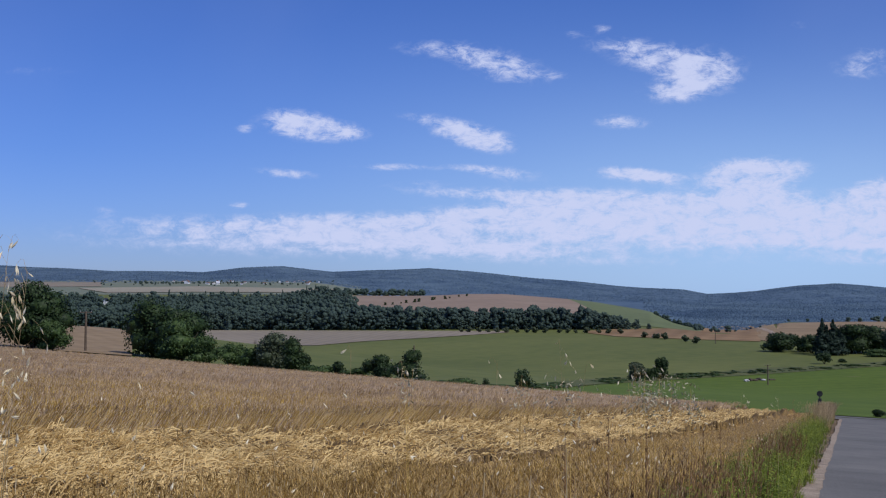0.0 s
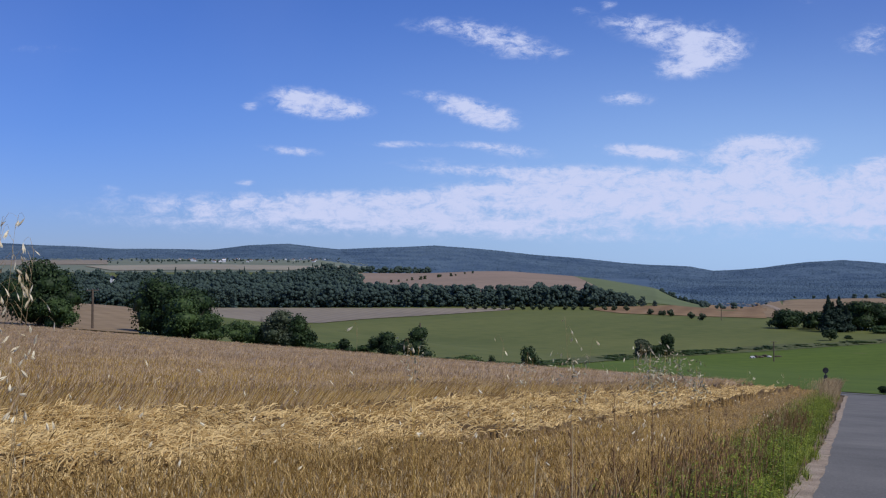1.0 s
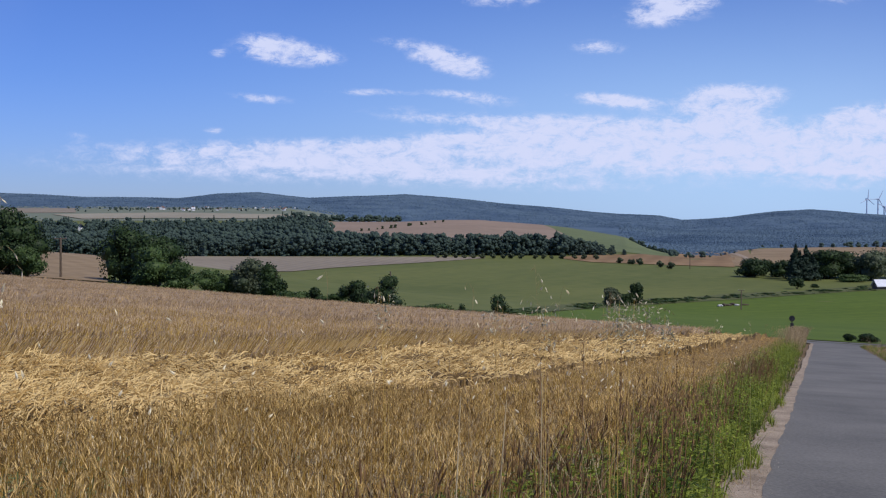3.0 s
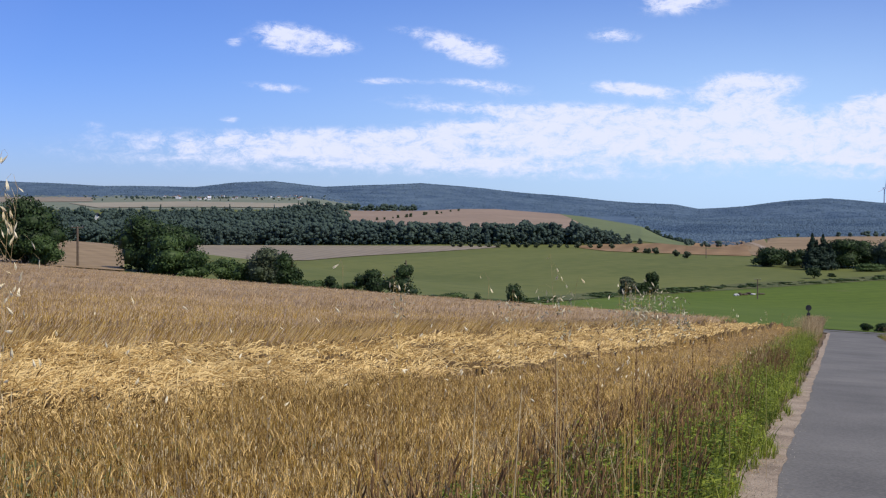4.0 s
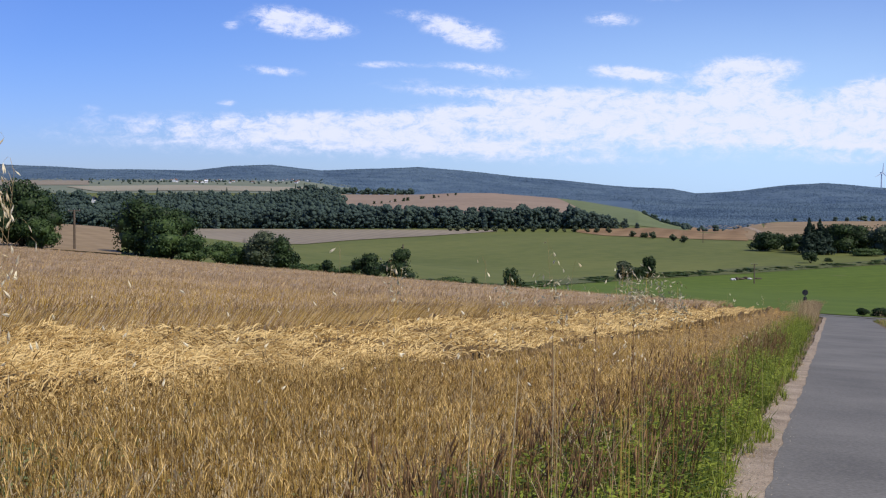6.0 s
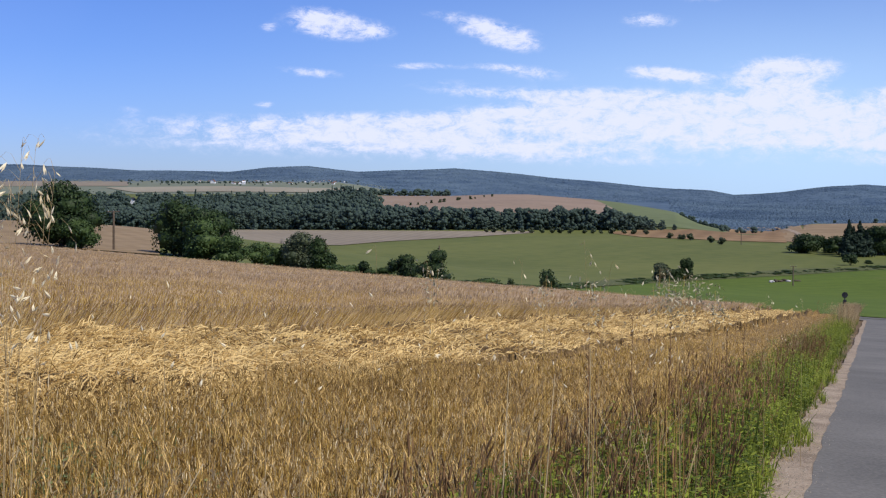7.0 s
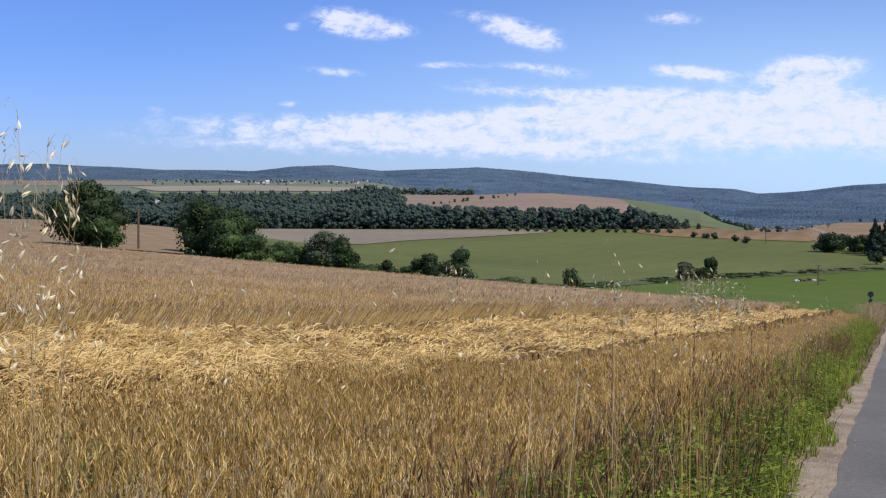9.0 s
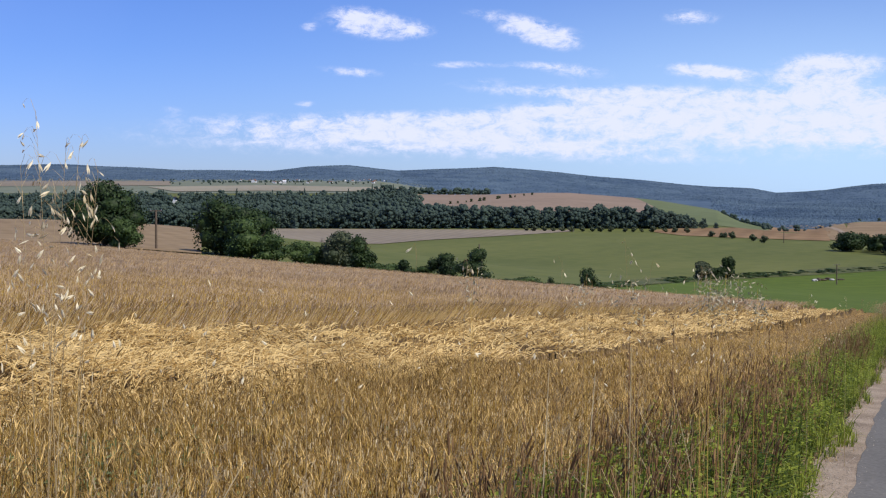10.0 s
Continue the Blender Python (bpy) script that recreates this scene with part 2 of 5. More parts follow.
M_SPRUCE = mat("spruce_needles", (0.008, 0.02, 0.012), (0.028, 0.048, 0.026), 0.5, 6, 0.7, 0.0, island=0.6)
# leaf colour is raised and blued to carry the valley's haze
M_FOREST = mat("hazy_forest_leaves", (0.052, 0.08, 0.068), (0.08, 0.114, 0.082), 0.03, 6, 0.9, 0.0, island=0.3, through_light=0.2)
M_BARK = mat("bark", (0.05, 0.035, 0.022), (0.13, 0.10, 0.07), 2.0, 8, 0.95, 0.6)
M_POLE = mat("weathered_pole", (0.09, 0.065, 0.045), (0.18, 0.14, 0.1), 2.0, 10, 0.9, 0.4)
M_WHITE = mat("white_plaster", (0.70, 0.69, 0.66), (0.82, 0.81, 0.78), 0.3, 8, 0.8, 0.1)
M_ROOF = mat("roof_tiles", (0.13, 0.075, 0.055), (0.2, 0.12, 0.09), 0.5, 9, 0.9, 0.3)
M_GREYROOF = mat("pale_sheet_roof", (0.62, 0.62, 0.62), (0.78, 0.78, 0.78), 0.3, 8, 0.5, 0.1)
M_DARK = mat("dark_opening", (0.02, 0.022, 0.026), (0.04, 0.042, 0.045), 0.5, 8, 0.4, 0.0)
M_STEEL = mat("grey_steel", (0.30, 0.31, 0.32), (0.42, 0.43, 0.44), 1.0, 8, 0.45, 0.1)
M_SIGN = mat("sign_back", (0.02, 0.021, 0.023), (0.035, 0.036, 0.038), 2.0, 8, 0.5, 0.1)
M_TURBINE = mat("turbine_white", (0.42, 0.47, 0.58), (0.48, 0.53, 0.63), 0.05, 4, 0.5, 0.0)
M_PALELUMP = mat("pale_lump", (0.35, 0.33, 0.30), (0.55, 0.53, 0.5), 1.0, 6, 0.9, 0.4)


# ---- mesh helpers ----
def mesh_of(name, verts, faces, materials, which=None, smooth=False):
    """A mesh from arrays: verts n x 3, faces m x k."""
    verts, faces = np.asarray(verts, np.float32), np.asarray(faces, np.int32)
    me = bpy.data.meshes.new(name)
    k = faces.shape[1]
    me.vertices.add(len(verts)), me.loops.add(faces.size), me.polygons.add(len(faces))
    me.vertices.foreach_set("co", verts.ravel())
    me.loops.foreach_set("vertex_index", faces.ravel())
    me.polygons.foreach_set("loop_start", np.arange(len(faces), dtype=np.int32) * k)
    me.polygons.foreach_set("loop_total", np.full(len(faces), k, np.int32))
    for m in materials if isinstance(materials, (list, tuple)) else [materials]:
        me.materials.append(m)
    if which is not None:
        me.polygons.foreach_set("material_index", np.asarray(which, np.int32))
    me.update(calc_edges=True)
    me.validate()
    if smooth:
        me.polygons.foreach_set("use_smooth", np.ones(len(me.polygons), bool))
    return me


def child(name, me, parent, label=""):
    ob = new(name, me)
    ob.parent = parent
    return tagged(ob, label)


def part(name, bm, material, parent, label="", smooth=False):
    me = bpy.data.meshes.new(name)
    bm.to_mesh(me)
    bm.free()
    me.materials.append(material)
    if smooth:
        me.polygons.foreach_set("use_smooth", np.ones(len(me.polygons), bool))
    return child(name, me, parent, label)


def repeat(tv, tf, at, turn, size, lean=None, stretch=None):
    """Many copies of a small template in one pair of arrays."""
    n, v = len(at), len(tv)
    p = tv[None, :, :] * np.asarray(size)[:, None, None]
    if stretch is not None:
        p = p * np.asarray(stretch)[:, None, :]
    c, s = np.cos(turn)[:, None], np.sin(turn)[:, None]
    x, y, z = p[..., 0] * c - p[..., 1] * s, p[..., 0] * s + p[..., 1] * c, p[..., 2].copy()
    if lean is not None:
        k = z ** 1.6
        x, y = x + lean[:, :1] * k, y + lean[:, 1:2] * k
    out = np.stack([x, y, z], -1) + at[:, None, :]
    f = tf[None, :, :] + (np.arange(n) * v)[:, None, None]
    return out.reshape(-1, 3), f.reshape(-1, tf.shape[1])


def joined(pieces):
    vs, fs, n = [], [], 0
    for v, f in pieces:
        vs.append(v), fs.append(f + n)
        n += len(v)
    return np.concatenate(vs), np.concatenate(fs)


def box(bm, x0, x1, y0, y1, z0, z1):
    m = Matrix.Translation(((x0 + x1) / 2, (y0 + y1) / 2, (z0 + z1) / 2)) @ Matrix.Diagonal((x1 - x0, y1 - y0, z1 - z0, 1))
    return bmesh.ops.create_cube(bm, size=1, matrix=m)["verts"]


def rod(bm, a, b, ra, rb, n=8):
    a, b = Vector(a), Vector(b)
    m = Matrix.Translation((a + b) / 2) @ (b - a).to_track_quat("Z", "Y").to_matrix().to_4x4()
    bmesh.ops.create_cone(bm, cap_ends=True, segments=n, radius1=ra, radius2=rb, depth=(b - a).length, matrix=m)


# ---- the lie of the land ----
CREST = [(-260, 471), (0, 472), (100, 476), (200, 482), (360, 484), (430, 475), (500, 473), (590, 482), (690, 480), (760, 476), (880, 486),
         (1000, 498), (1090, 507), (1140, 511), (1210, 514), (1250, 521), (1340, 516), (1370, 512), (1420, 506), (1480, 503), (1568, 510), (1700, 515)]
PROFILE_AT = [0, 200, 400, 800, 1150, 1300, 1500, 1700, 1900, 2100, 2600, 3200]
LEFT = [-60, -32, -24, -20, -13, -10, -6, 2, 9, 16, 34, 46]
CENTRE = [-60, -32, -24, -20, -10, -6, -1, 4, 8.5, 6, -12, -5]
RIGHT = [-60, -32, -24, -20, -31, -37, -38, -34, -31, -29, -24, -14]
EAST = [-60, -32, -24, -20, -19.5, -27, -36, -34, -31, -29, -24, -14]

# the low hill's crest above or below its middle height, by bearing
KNOLL = [(600, -7.8), (700, -3.3), (830, 1.2), (890, 1.2), (1010, -7), (1050, -11), (1140, -24), (1210, -36)]


def ground(x, y):
    x, y = np.asarray(x, float), np.asarray(y, float)
    r = np.hypot(x, y)
    az = np.degrees(np.arctan2(x, y))
    d = r * np.cos(np.radians(np.minimum(np.abs(az), 27)))
    t = np.tan(np.radians(np.clip(az, -30, 30)))
    ys = np.where(y > -40, y, -40 + 100 * np.tanh((y + 40) / 100))
    near = -0.0595 * ys - 0.064 * 150 * np.tanh(x / 150) + 8 * np.exp(-((x + 105) ** 2 + (y - 320) ** 2) / 9800)
    a, b, c, e = (np.interp(d, PROFILE_AT, p) for p in (LEFT, CENTRE, RIGHT, EAST))
    k1, k2 = np.clip((t + 0.104) / 0.10, 0, 1), np.clip((t - 0.17) / 0.055, 0, 1)
    b = b + np.interp(t * FOCAL + MID, *zip(*KNOLL)) * np.clip((d - 1000) / 900, 0, 1) * np.clip((2900 - d) / 500, 0, 1)
    far = a * (1 - k1) + b * k1
    k3 = np.clip((t - 0.232) / 0.05, 0, 1)
    far = far * (1 - k2) + (c * (1 - k3) + e * k3) * k2
    top = EYE + (LEVEL - np.interp(t * FOCAL + MID, *zip(*CREST))) / FOCAL * 4500
    top = top + 2.2 * np.sin(x * 0.013 + 1.0) * np.sin(x * 0.0047)
    s = np.clip((d - 3000) / 1500, 0, 1)
    s = s * s * (3 - 2 * s)
    far = far * (1 - s) + top * s - np.clip(d - 4500, 0, 500) * 0.2
    fold = 9 * np.sin(x * 0.006 + d * 0.002) * np.clip((d - 3100) / 500, 0, 1) * np.clip((4350 - d) / 500, 0, 1)
    far = far + fold
    hi = np.maximum(near, far)
    return hi + 3.0 * np.log(np.exp((near - hi) / 3.0) + np.exp((far - hi) / 3.0))


def meet(px, py, start=60.0):
    """Where the sight line through a place of the plate meets the ground: x, y, z."""
    tx, ty = (px - MID) / FOCAL, (LEVEL - py) / FOCAL
    d = np.geomspace(start, 4490, 6000)
    above = EYE + ty * d - ground(tx * d, d)
    i = int(np.argmax(above < 0)) if (above < 0).any() else len(d) - 1
    return tx * d[i], d[i], float(ground(tx * d[i], d[i]))


def build_ground():
    az = np.radians(np.concatenate([np.arange(-180, -27, 3.0), np.arange(-27, 27, 0.18), np.arange(27, 180, 3.0)]))
    r = np.concatenate([[0.3], np.geomspace(1.0, 2900, 150), np.linspace(2960, 4920, 60)])
    A, R = np.meshgrid(az, r, indexing="ij")
    X, Y = R * np.sin(A), R * np.cos(A)
    Z = ground(X, Y) - 0.03
    rng = np.random.default_rng(3)
    Z += (R > 3050) * rng.uniform(-1.4, 1.4, R.shape)
    n, m = A.shape
    v = np.stack([X, Y, Z], -1).reshape(-1, 3)
    i, j = np.meshgrid(np.arange(n), np.arange(m - 1), indexing="ij")
    i2 = (i + 1) % n
    f = np.stack([i * m + j, i2 * m + j, i2 * m + j + 1, i * m + j + 1], -1).reshape(-1, 4)[:, ::-1]
    rr = np.broadcast_to((r[:-1] + r[1:])[None, :] / 2, (n, m - 1)).reshape(-1)
    aa = np.broadcast_to(az[:, None], (n, m - 1)).reshape(-1)
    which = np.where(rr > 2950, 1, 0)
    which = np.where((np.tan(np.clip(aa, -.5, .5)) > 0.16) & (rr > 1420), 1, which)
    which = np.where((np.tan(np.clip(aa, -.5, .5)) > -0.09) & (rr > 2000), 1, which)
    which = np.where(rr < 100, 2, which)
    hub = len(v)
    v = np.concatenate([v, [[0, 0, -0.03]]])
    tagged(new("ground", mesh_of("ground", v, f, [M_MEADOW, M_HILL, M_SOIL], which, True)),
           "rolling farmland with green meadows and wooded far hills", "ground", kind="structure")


def patch(name, near, far, material, label, lift=0.25, n=90, rows=14, metres=False, start=60.0, near_metres=None):
    """A field laid on the ground between a near and a far border, each given as (plate x, plate y) or (plate x, metres ahead)."""
    px = np.linspace(min(near[0][0], far[0][0]), max(near[-1][0], far[-1][0]), n)
    lo, hi = np.interp(px, *zip(*near)), np.interp(px, *zip(*far))
    if not metres:
        lo = np.array([meet(a, b, start)[1] for a, b in zip(px, lo)])
        hi = np.array([meet(a, b, start)[1] for a, b in zip(px, hi)])
    if near_metres is not None:
        lo = np.interp(px, *zip(*near_metres))
    hi = np.maximum(hi, lo + 0.5)
    k = np.linspace(0, 1, rows)[None, :]
    D = lo[:, None] * (1 - k) + hi[:, None] * k
    X = bearing(px)[:, None] * D
    Z = ground(X, D) + lift
    v = np.stack([X, D, Z], -1).reshape(-1, 3)
    i, j = np.meshgrid(np.arange(n - 1), np.arange(rows - 1), indexing="ij")
    f = np.stack([i * rows + j, (i + 1) * rows + j, (i + 1) * rows + j + 1, i * rows + j + 1], -1).reshape(-1, 4)
    return tagged(new(name, mesh_of(name, v, f, material, None, True)), label, "field", kind="structure")


build_ground()
patch("field_stubble", [(-260, 192), (0, 188), (235, 186)], [(-260, 340), (0, 335), (235, 300)], M_TAN, "tan stubble field on a low rise", metres=True)
patch("field_margin", [(-260, 180), (0, 178), (238, 161)], [(-260, 186), (0, 184), (238, 170)], M_DITCH, "grassy margin between wheat and stubble", metres=True, lift=0.2)
patch("field_grey", [(330, 613), (560, 612), (640, 605), (780, 597), (900, 589)], [(330, 585), (900, 586.5)], M_GREY, "grey-brown harvested field before the wood", start=350)
DITCH = [(880, 694), (980, 688), (1060, 681), (1150, 675), (1250, 669), (1350, 663), (1450, 656), (1560, 649), (1750, 642)]
patch("field_lush", [(880, 700), (1750, 700)], DITCH, M_LUSH, "bright green meadow sloping down beyond the crossroad", lift=0.1, start=108,
      near_metres=[(880, 106), (1100, 103), (1480, 101), (1750, 96)])
patch("ditch", DITCH, [(a, b - 9 - 3 * math.sin(a * 0.02)) for a, b in DITCH], M_DITCH, "weedy ditch between two meadows", lift=0.2, start=108)
patch("field_ripe", [(1040, 590), (1090, 596), (1250, 602), (1345, 605)], [(1040, 586), (1090, 583), (1345, 580)], M_RUST, "rust-brown ripe grain field", start=500)
patch("field_far_grain", [(1235, 579.5), (1330, 579.5), (1346, 604), (1750, 600)], [(1235, 578.5), (1300, 578), (1400, 572), (1500, 570), (1750, 569.6)], M_TAN, "pale grain field along the skyline of the plain", start=500, lift=0.3)
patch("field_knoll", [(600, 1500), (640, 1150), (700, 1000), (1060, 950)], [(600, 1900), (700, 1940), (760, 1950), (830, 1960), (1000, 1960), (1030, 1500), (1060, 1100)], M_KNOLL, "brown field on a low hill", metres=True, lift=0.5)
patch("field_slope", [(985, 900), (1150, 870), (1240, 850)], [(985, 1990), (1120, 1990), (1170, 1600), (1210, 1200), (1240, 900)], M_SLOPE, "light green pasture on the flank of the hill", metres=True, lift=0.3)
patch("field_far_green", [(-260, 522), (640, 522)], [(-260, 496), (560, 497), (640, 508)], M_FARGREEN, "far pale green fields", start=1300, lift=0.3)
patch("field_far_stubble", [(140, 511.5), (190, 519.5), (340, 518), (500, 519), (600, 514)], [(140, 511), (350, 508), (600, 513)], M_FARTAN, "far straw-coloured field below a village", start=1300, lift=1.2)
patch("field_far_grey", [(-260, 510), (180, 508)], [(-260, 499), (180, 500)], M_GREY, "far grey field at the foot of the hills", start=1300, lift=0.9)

# ---- roads: u metres to the left of the lane's left edge, v metres along it ----
THETA = radians(18.1)
ALONG, ASIDE = np.array([math.sin(THETA), math.cos(THETA)]), np.array([-math.cos(THETA), math.sin(THETA)])
EDGE = np.array([-0.4, 0.0])


def lane(u, v):
    u, v = np.asarray(u, float), np.asarray(v, float)
    return EDGE[0] + u * ASIDE[0] + v * ALONG[0], EDGE[1] + u * ASIDE[1] + v * ALONG[1]


def strip(name, rows, material, label, lift, category="road"):
    """A strip of ground between two lines of (x, y)."""
    a, b = rows
    m = 7
    k = np.linspace(0, 1, m)[None, :]
    X, Y = a[0][:, None] * (1 - k) + b[0][:, None] * k, a[1][:, None] * (1 - k) + b[1][:, None] * k
    n = len(a[0])
    v = np.stack([X, Y, ground(X, Y) + lift], -1).reshape(-1, 3)
    i, j = np.meshgrid(np.arange(n - 1), np.arange(m - 1), indexing="ij")
    f = np.stack([i * m + j, (i + 1) * m + j, (i + 1) * m + j + 1, i * m + j + 1], -1).reshape(-1, 4)
    return tagged(new(name, mesh_of(name, v, f, material, None, True)), label, category, kind="structure")


vv = np.concatenate([np.linspace(-12, 40, 420), np.linspace(40.2, 99, 160)])
flare = np.clip((vv - 90) / 9, 0, 1) ** 2 * 4
wob = 0.015 * np.sin(vv * 0.5) + 0.012 * np.sin(vv * 2.7 + 1) + 0.01 * np.sin(vv * 6.1) * np.sin(vv * 1.1)
drift = np.interp(vv, [0, 12, 20, 35, 90], [0.08, 0.06, 0.0, -0.09, -0.34])
strip("road", (lane(drift + wob + flare, vv), lane(-3.4 - flare - wob, vv)), M_ASPHALT, "narrow grey asphalt lane running downhill", 0.046)
wob2 = 0.03 * np.sin(vv * 0.4) + 0.012 * np.sin(vv * 2.1 + 2) + 0.015 * np.sin(vv * 5.3) * np.sin(vv * 0.9)
strip("gravel_verge", (lane(np.interp(vv, [0, 13, 20, 35, 90], [0.46, 0.44, 0.28, 0.1, -0.12]) + wob2 + flare, vv), lane(drift - 0.3 + flare, vv)), M_GRAVEL, "pale gritty gravel edge of the lane", 0.042, "gravel")
cx = np.array([-190, -120, -75, -40, -5, 12, 33, 60, 100, 160.0])
cy = np.array([262, 238, 208, 165, 120, 104, 97, 97, 103, 118.0])
cs = np.linspace(0, 9, 120)
cx, cy = np.interp(cs, np.arange(10), cx), np.interp(cs, np.arange(10), cy)
ta, tb = np.array([meet(a, b, 500)[:2] for a, b in ((1340, 581), (1352, 584), (1366, 590), (1378, 598))]).T
strip("dirt_track", ((ta - 2.0, tb), (ta + 2.0, tb)), M_GRAVEL, "pale dirt track between grain fields", 0.6, "track")
strip("crossroad", ((cx - 0.8, cy - 2.4), (cx + 0.8, cy + 2.4)), M_ASPHALT, "grey asphalt country road across the lane's end", 0.06)


# ---- trees ----
def crown_arrays(rng, lobes, leaves, leaf, tall=1.0, wide=1.0, low=0.12, core=0.72, cone=False, lump=1.0):
    """Leaf quads round lumps that fill a crown of the given height and width, standing on z = 0."""
    cs, rs = [], []
    for i in range(lobes):
        if cone:
            k = (i + 0.5) / lobes
            z, rad = low + (1 - low) * k, 0.5 * (1 - k) + 0.03
            a = rng.uniform(0, 6.283)
            cs.append((0.35 * rad * math.cos(a), 0.35 * rad * math.sin(a), z)), rs.append((rad * rng.uniform(0.8, 1.1), 0.75 / lobes + 0.03))
        else:
            a, q = rng.uniform(0, 6.283), rng.uniform(0, 1) ** 0.6
            z = rng.uniform(0.0, 1.0)
            bulge = math.sin(math.pi * min(max(0.12 + z * 0.85, 0), 1)) ** 0.6
            rad = rng.uniform(0.19, 0.29) * lump
            cs.append((math.cos(a) * q * bulge * (0.58 - 0.24 * lump), math.sin(a) * q * bulge * (0.58 - 0.24 * lump), low + rad * 0.7 + z * (1 - low - 1.6 * rad))), rs.append((rad, rad * 0.85))
    cs, rs = np.array(cs), np.array(rs)
    pick = rng.integers(0, lobes, leaves)
    n = rng.normal(size=(leaves, 3))
    n /= np.linalg.norm(n, axis=1)[:, None]
    out = rng.uniform(0.72, 1.1, (leaves, 1))
    c = cs[pick] + n * np.stack([rs[pick, 0], rs[pick, 0], rs[pick, 1]], -1) * out
    c = c * np.array([wide, wide, tall])
    face = n + rng.normal(size=n.shape) * 0.6 + np.array([0, 0, 0.3])
    face /= np.linalg.norm(face, axis=1)[:, None]
    t1 = np.cross(face, rng.normal(size=n.shape))
    t1 /= np.linalg.norm(t1, axis=1)[:, None]
    t2 = np.cross(face, t1)
    size = leaf * rng.uniform(0.55, 1.25, (leaves, 1))
    a, b = t1 * size, t2 * size * 0.7
    v = np.stack([c - a, c + b * 0.9, c + a, c - b], 1).reshape(-1, 3)
    f = np.arange(leaves * 4).reshape(-1, 4)
    pieces = [(v, f)]
    # solid inner lumps keep the crown from being see-through
    m, h = 6, 4
    th, ph = np.meshgrid(np.arange(m) / m * 6.283, np.linspace(0.05, math.pi - 0.05, h), indexing="ij")
    ball = np.stack([np.sin(ph) * np.cos(th), np.sin(ph) * np.sin(th), np.cos(ph)], -1).reshape(-1, 3)
    i, j = np.meshgrid(np.arange(m), np.arange(h - 1), indexing="ij")
    bf = np.stack([i * h + j, i * h + j + 1, ((i + 1) % m) * h + j + 1, ((i + 1) % m) * h + j], -1).reshape(-1, 4)
    for k in range(lobes):
        bv = ball * rng.uniform(0.82, 1.15, (len(ball), 1)) * core * np.array([rs[k, 0], rs[k, 0], rs[k, 1]]) + cs[k]
        pieces.append((bv * np.array([wide, wide, tall]), bf))
    return joined(pieces)


def tree(name, label, category, at, height, width, material, seed, lobes=16, leaves=4000, leaf=0.28, low=0.12, cone=False, group="", trunk=True):
    rng = np.random.default_rng(seed)
    top = new(name)
    top.location = at
    tagged(top, label, category, group)
    v, f = crown_arrays(rng, lobes, leaves, leaf, height, width, low, 0.72, cone)
    child("crown", mesh_of("crown", v, f, material), top)
    bm = bmesh.new()
    r = height * 0.028
    if trunk:
        rod(bm, (0, 0, -0.3), (0.1 * r, 0, height * 0.45), r * 1.25, r * 0.7)
        rod(bm, (0.1 * r, 0, height * 0.43), (0.3 * r, 0.2 * r, height * (0.95 if cone else 0.8)), r * 0.7, r * 0.15)
        for k in range(6):
            a = k * 1.05 + rng.uniform(0, 0.5)
            z = height * rng.uniform(0.2, 0.5)
            rod(bm, (0, 0, z), (math.cos(a) * width * 0.3, math.sin(a) * width * 0.3, z + height * (0.05 if cone else 0.22)), r * 0.4, r * 0.1, 6)
    else:
        for k in range(7):
            a = k * 0.9
            rod(bm, (0.05 * math.cos(a), 0.05 * math.sin(a), -0.2), (math.cos(a) * width * 0.28, math.sin(a) * width * 0.28, height * rng.uniform(0.5, 0.75)), r * 0.6, r * 0.15, 6)
    part("trunk" if trunk else "stems", bm, M_BARK, top)
    return top


def planted(px, ahead, high_px, wide_px):
    """Foot, height and width in metres of something seen that large at that distance."""
    x = float(bearing(px)) * ahead
    return (x, ahead, float(ground(x, ahead))), high_px * ahead / FOCAL, wide_px * ahead / FOCAL


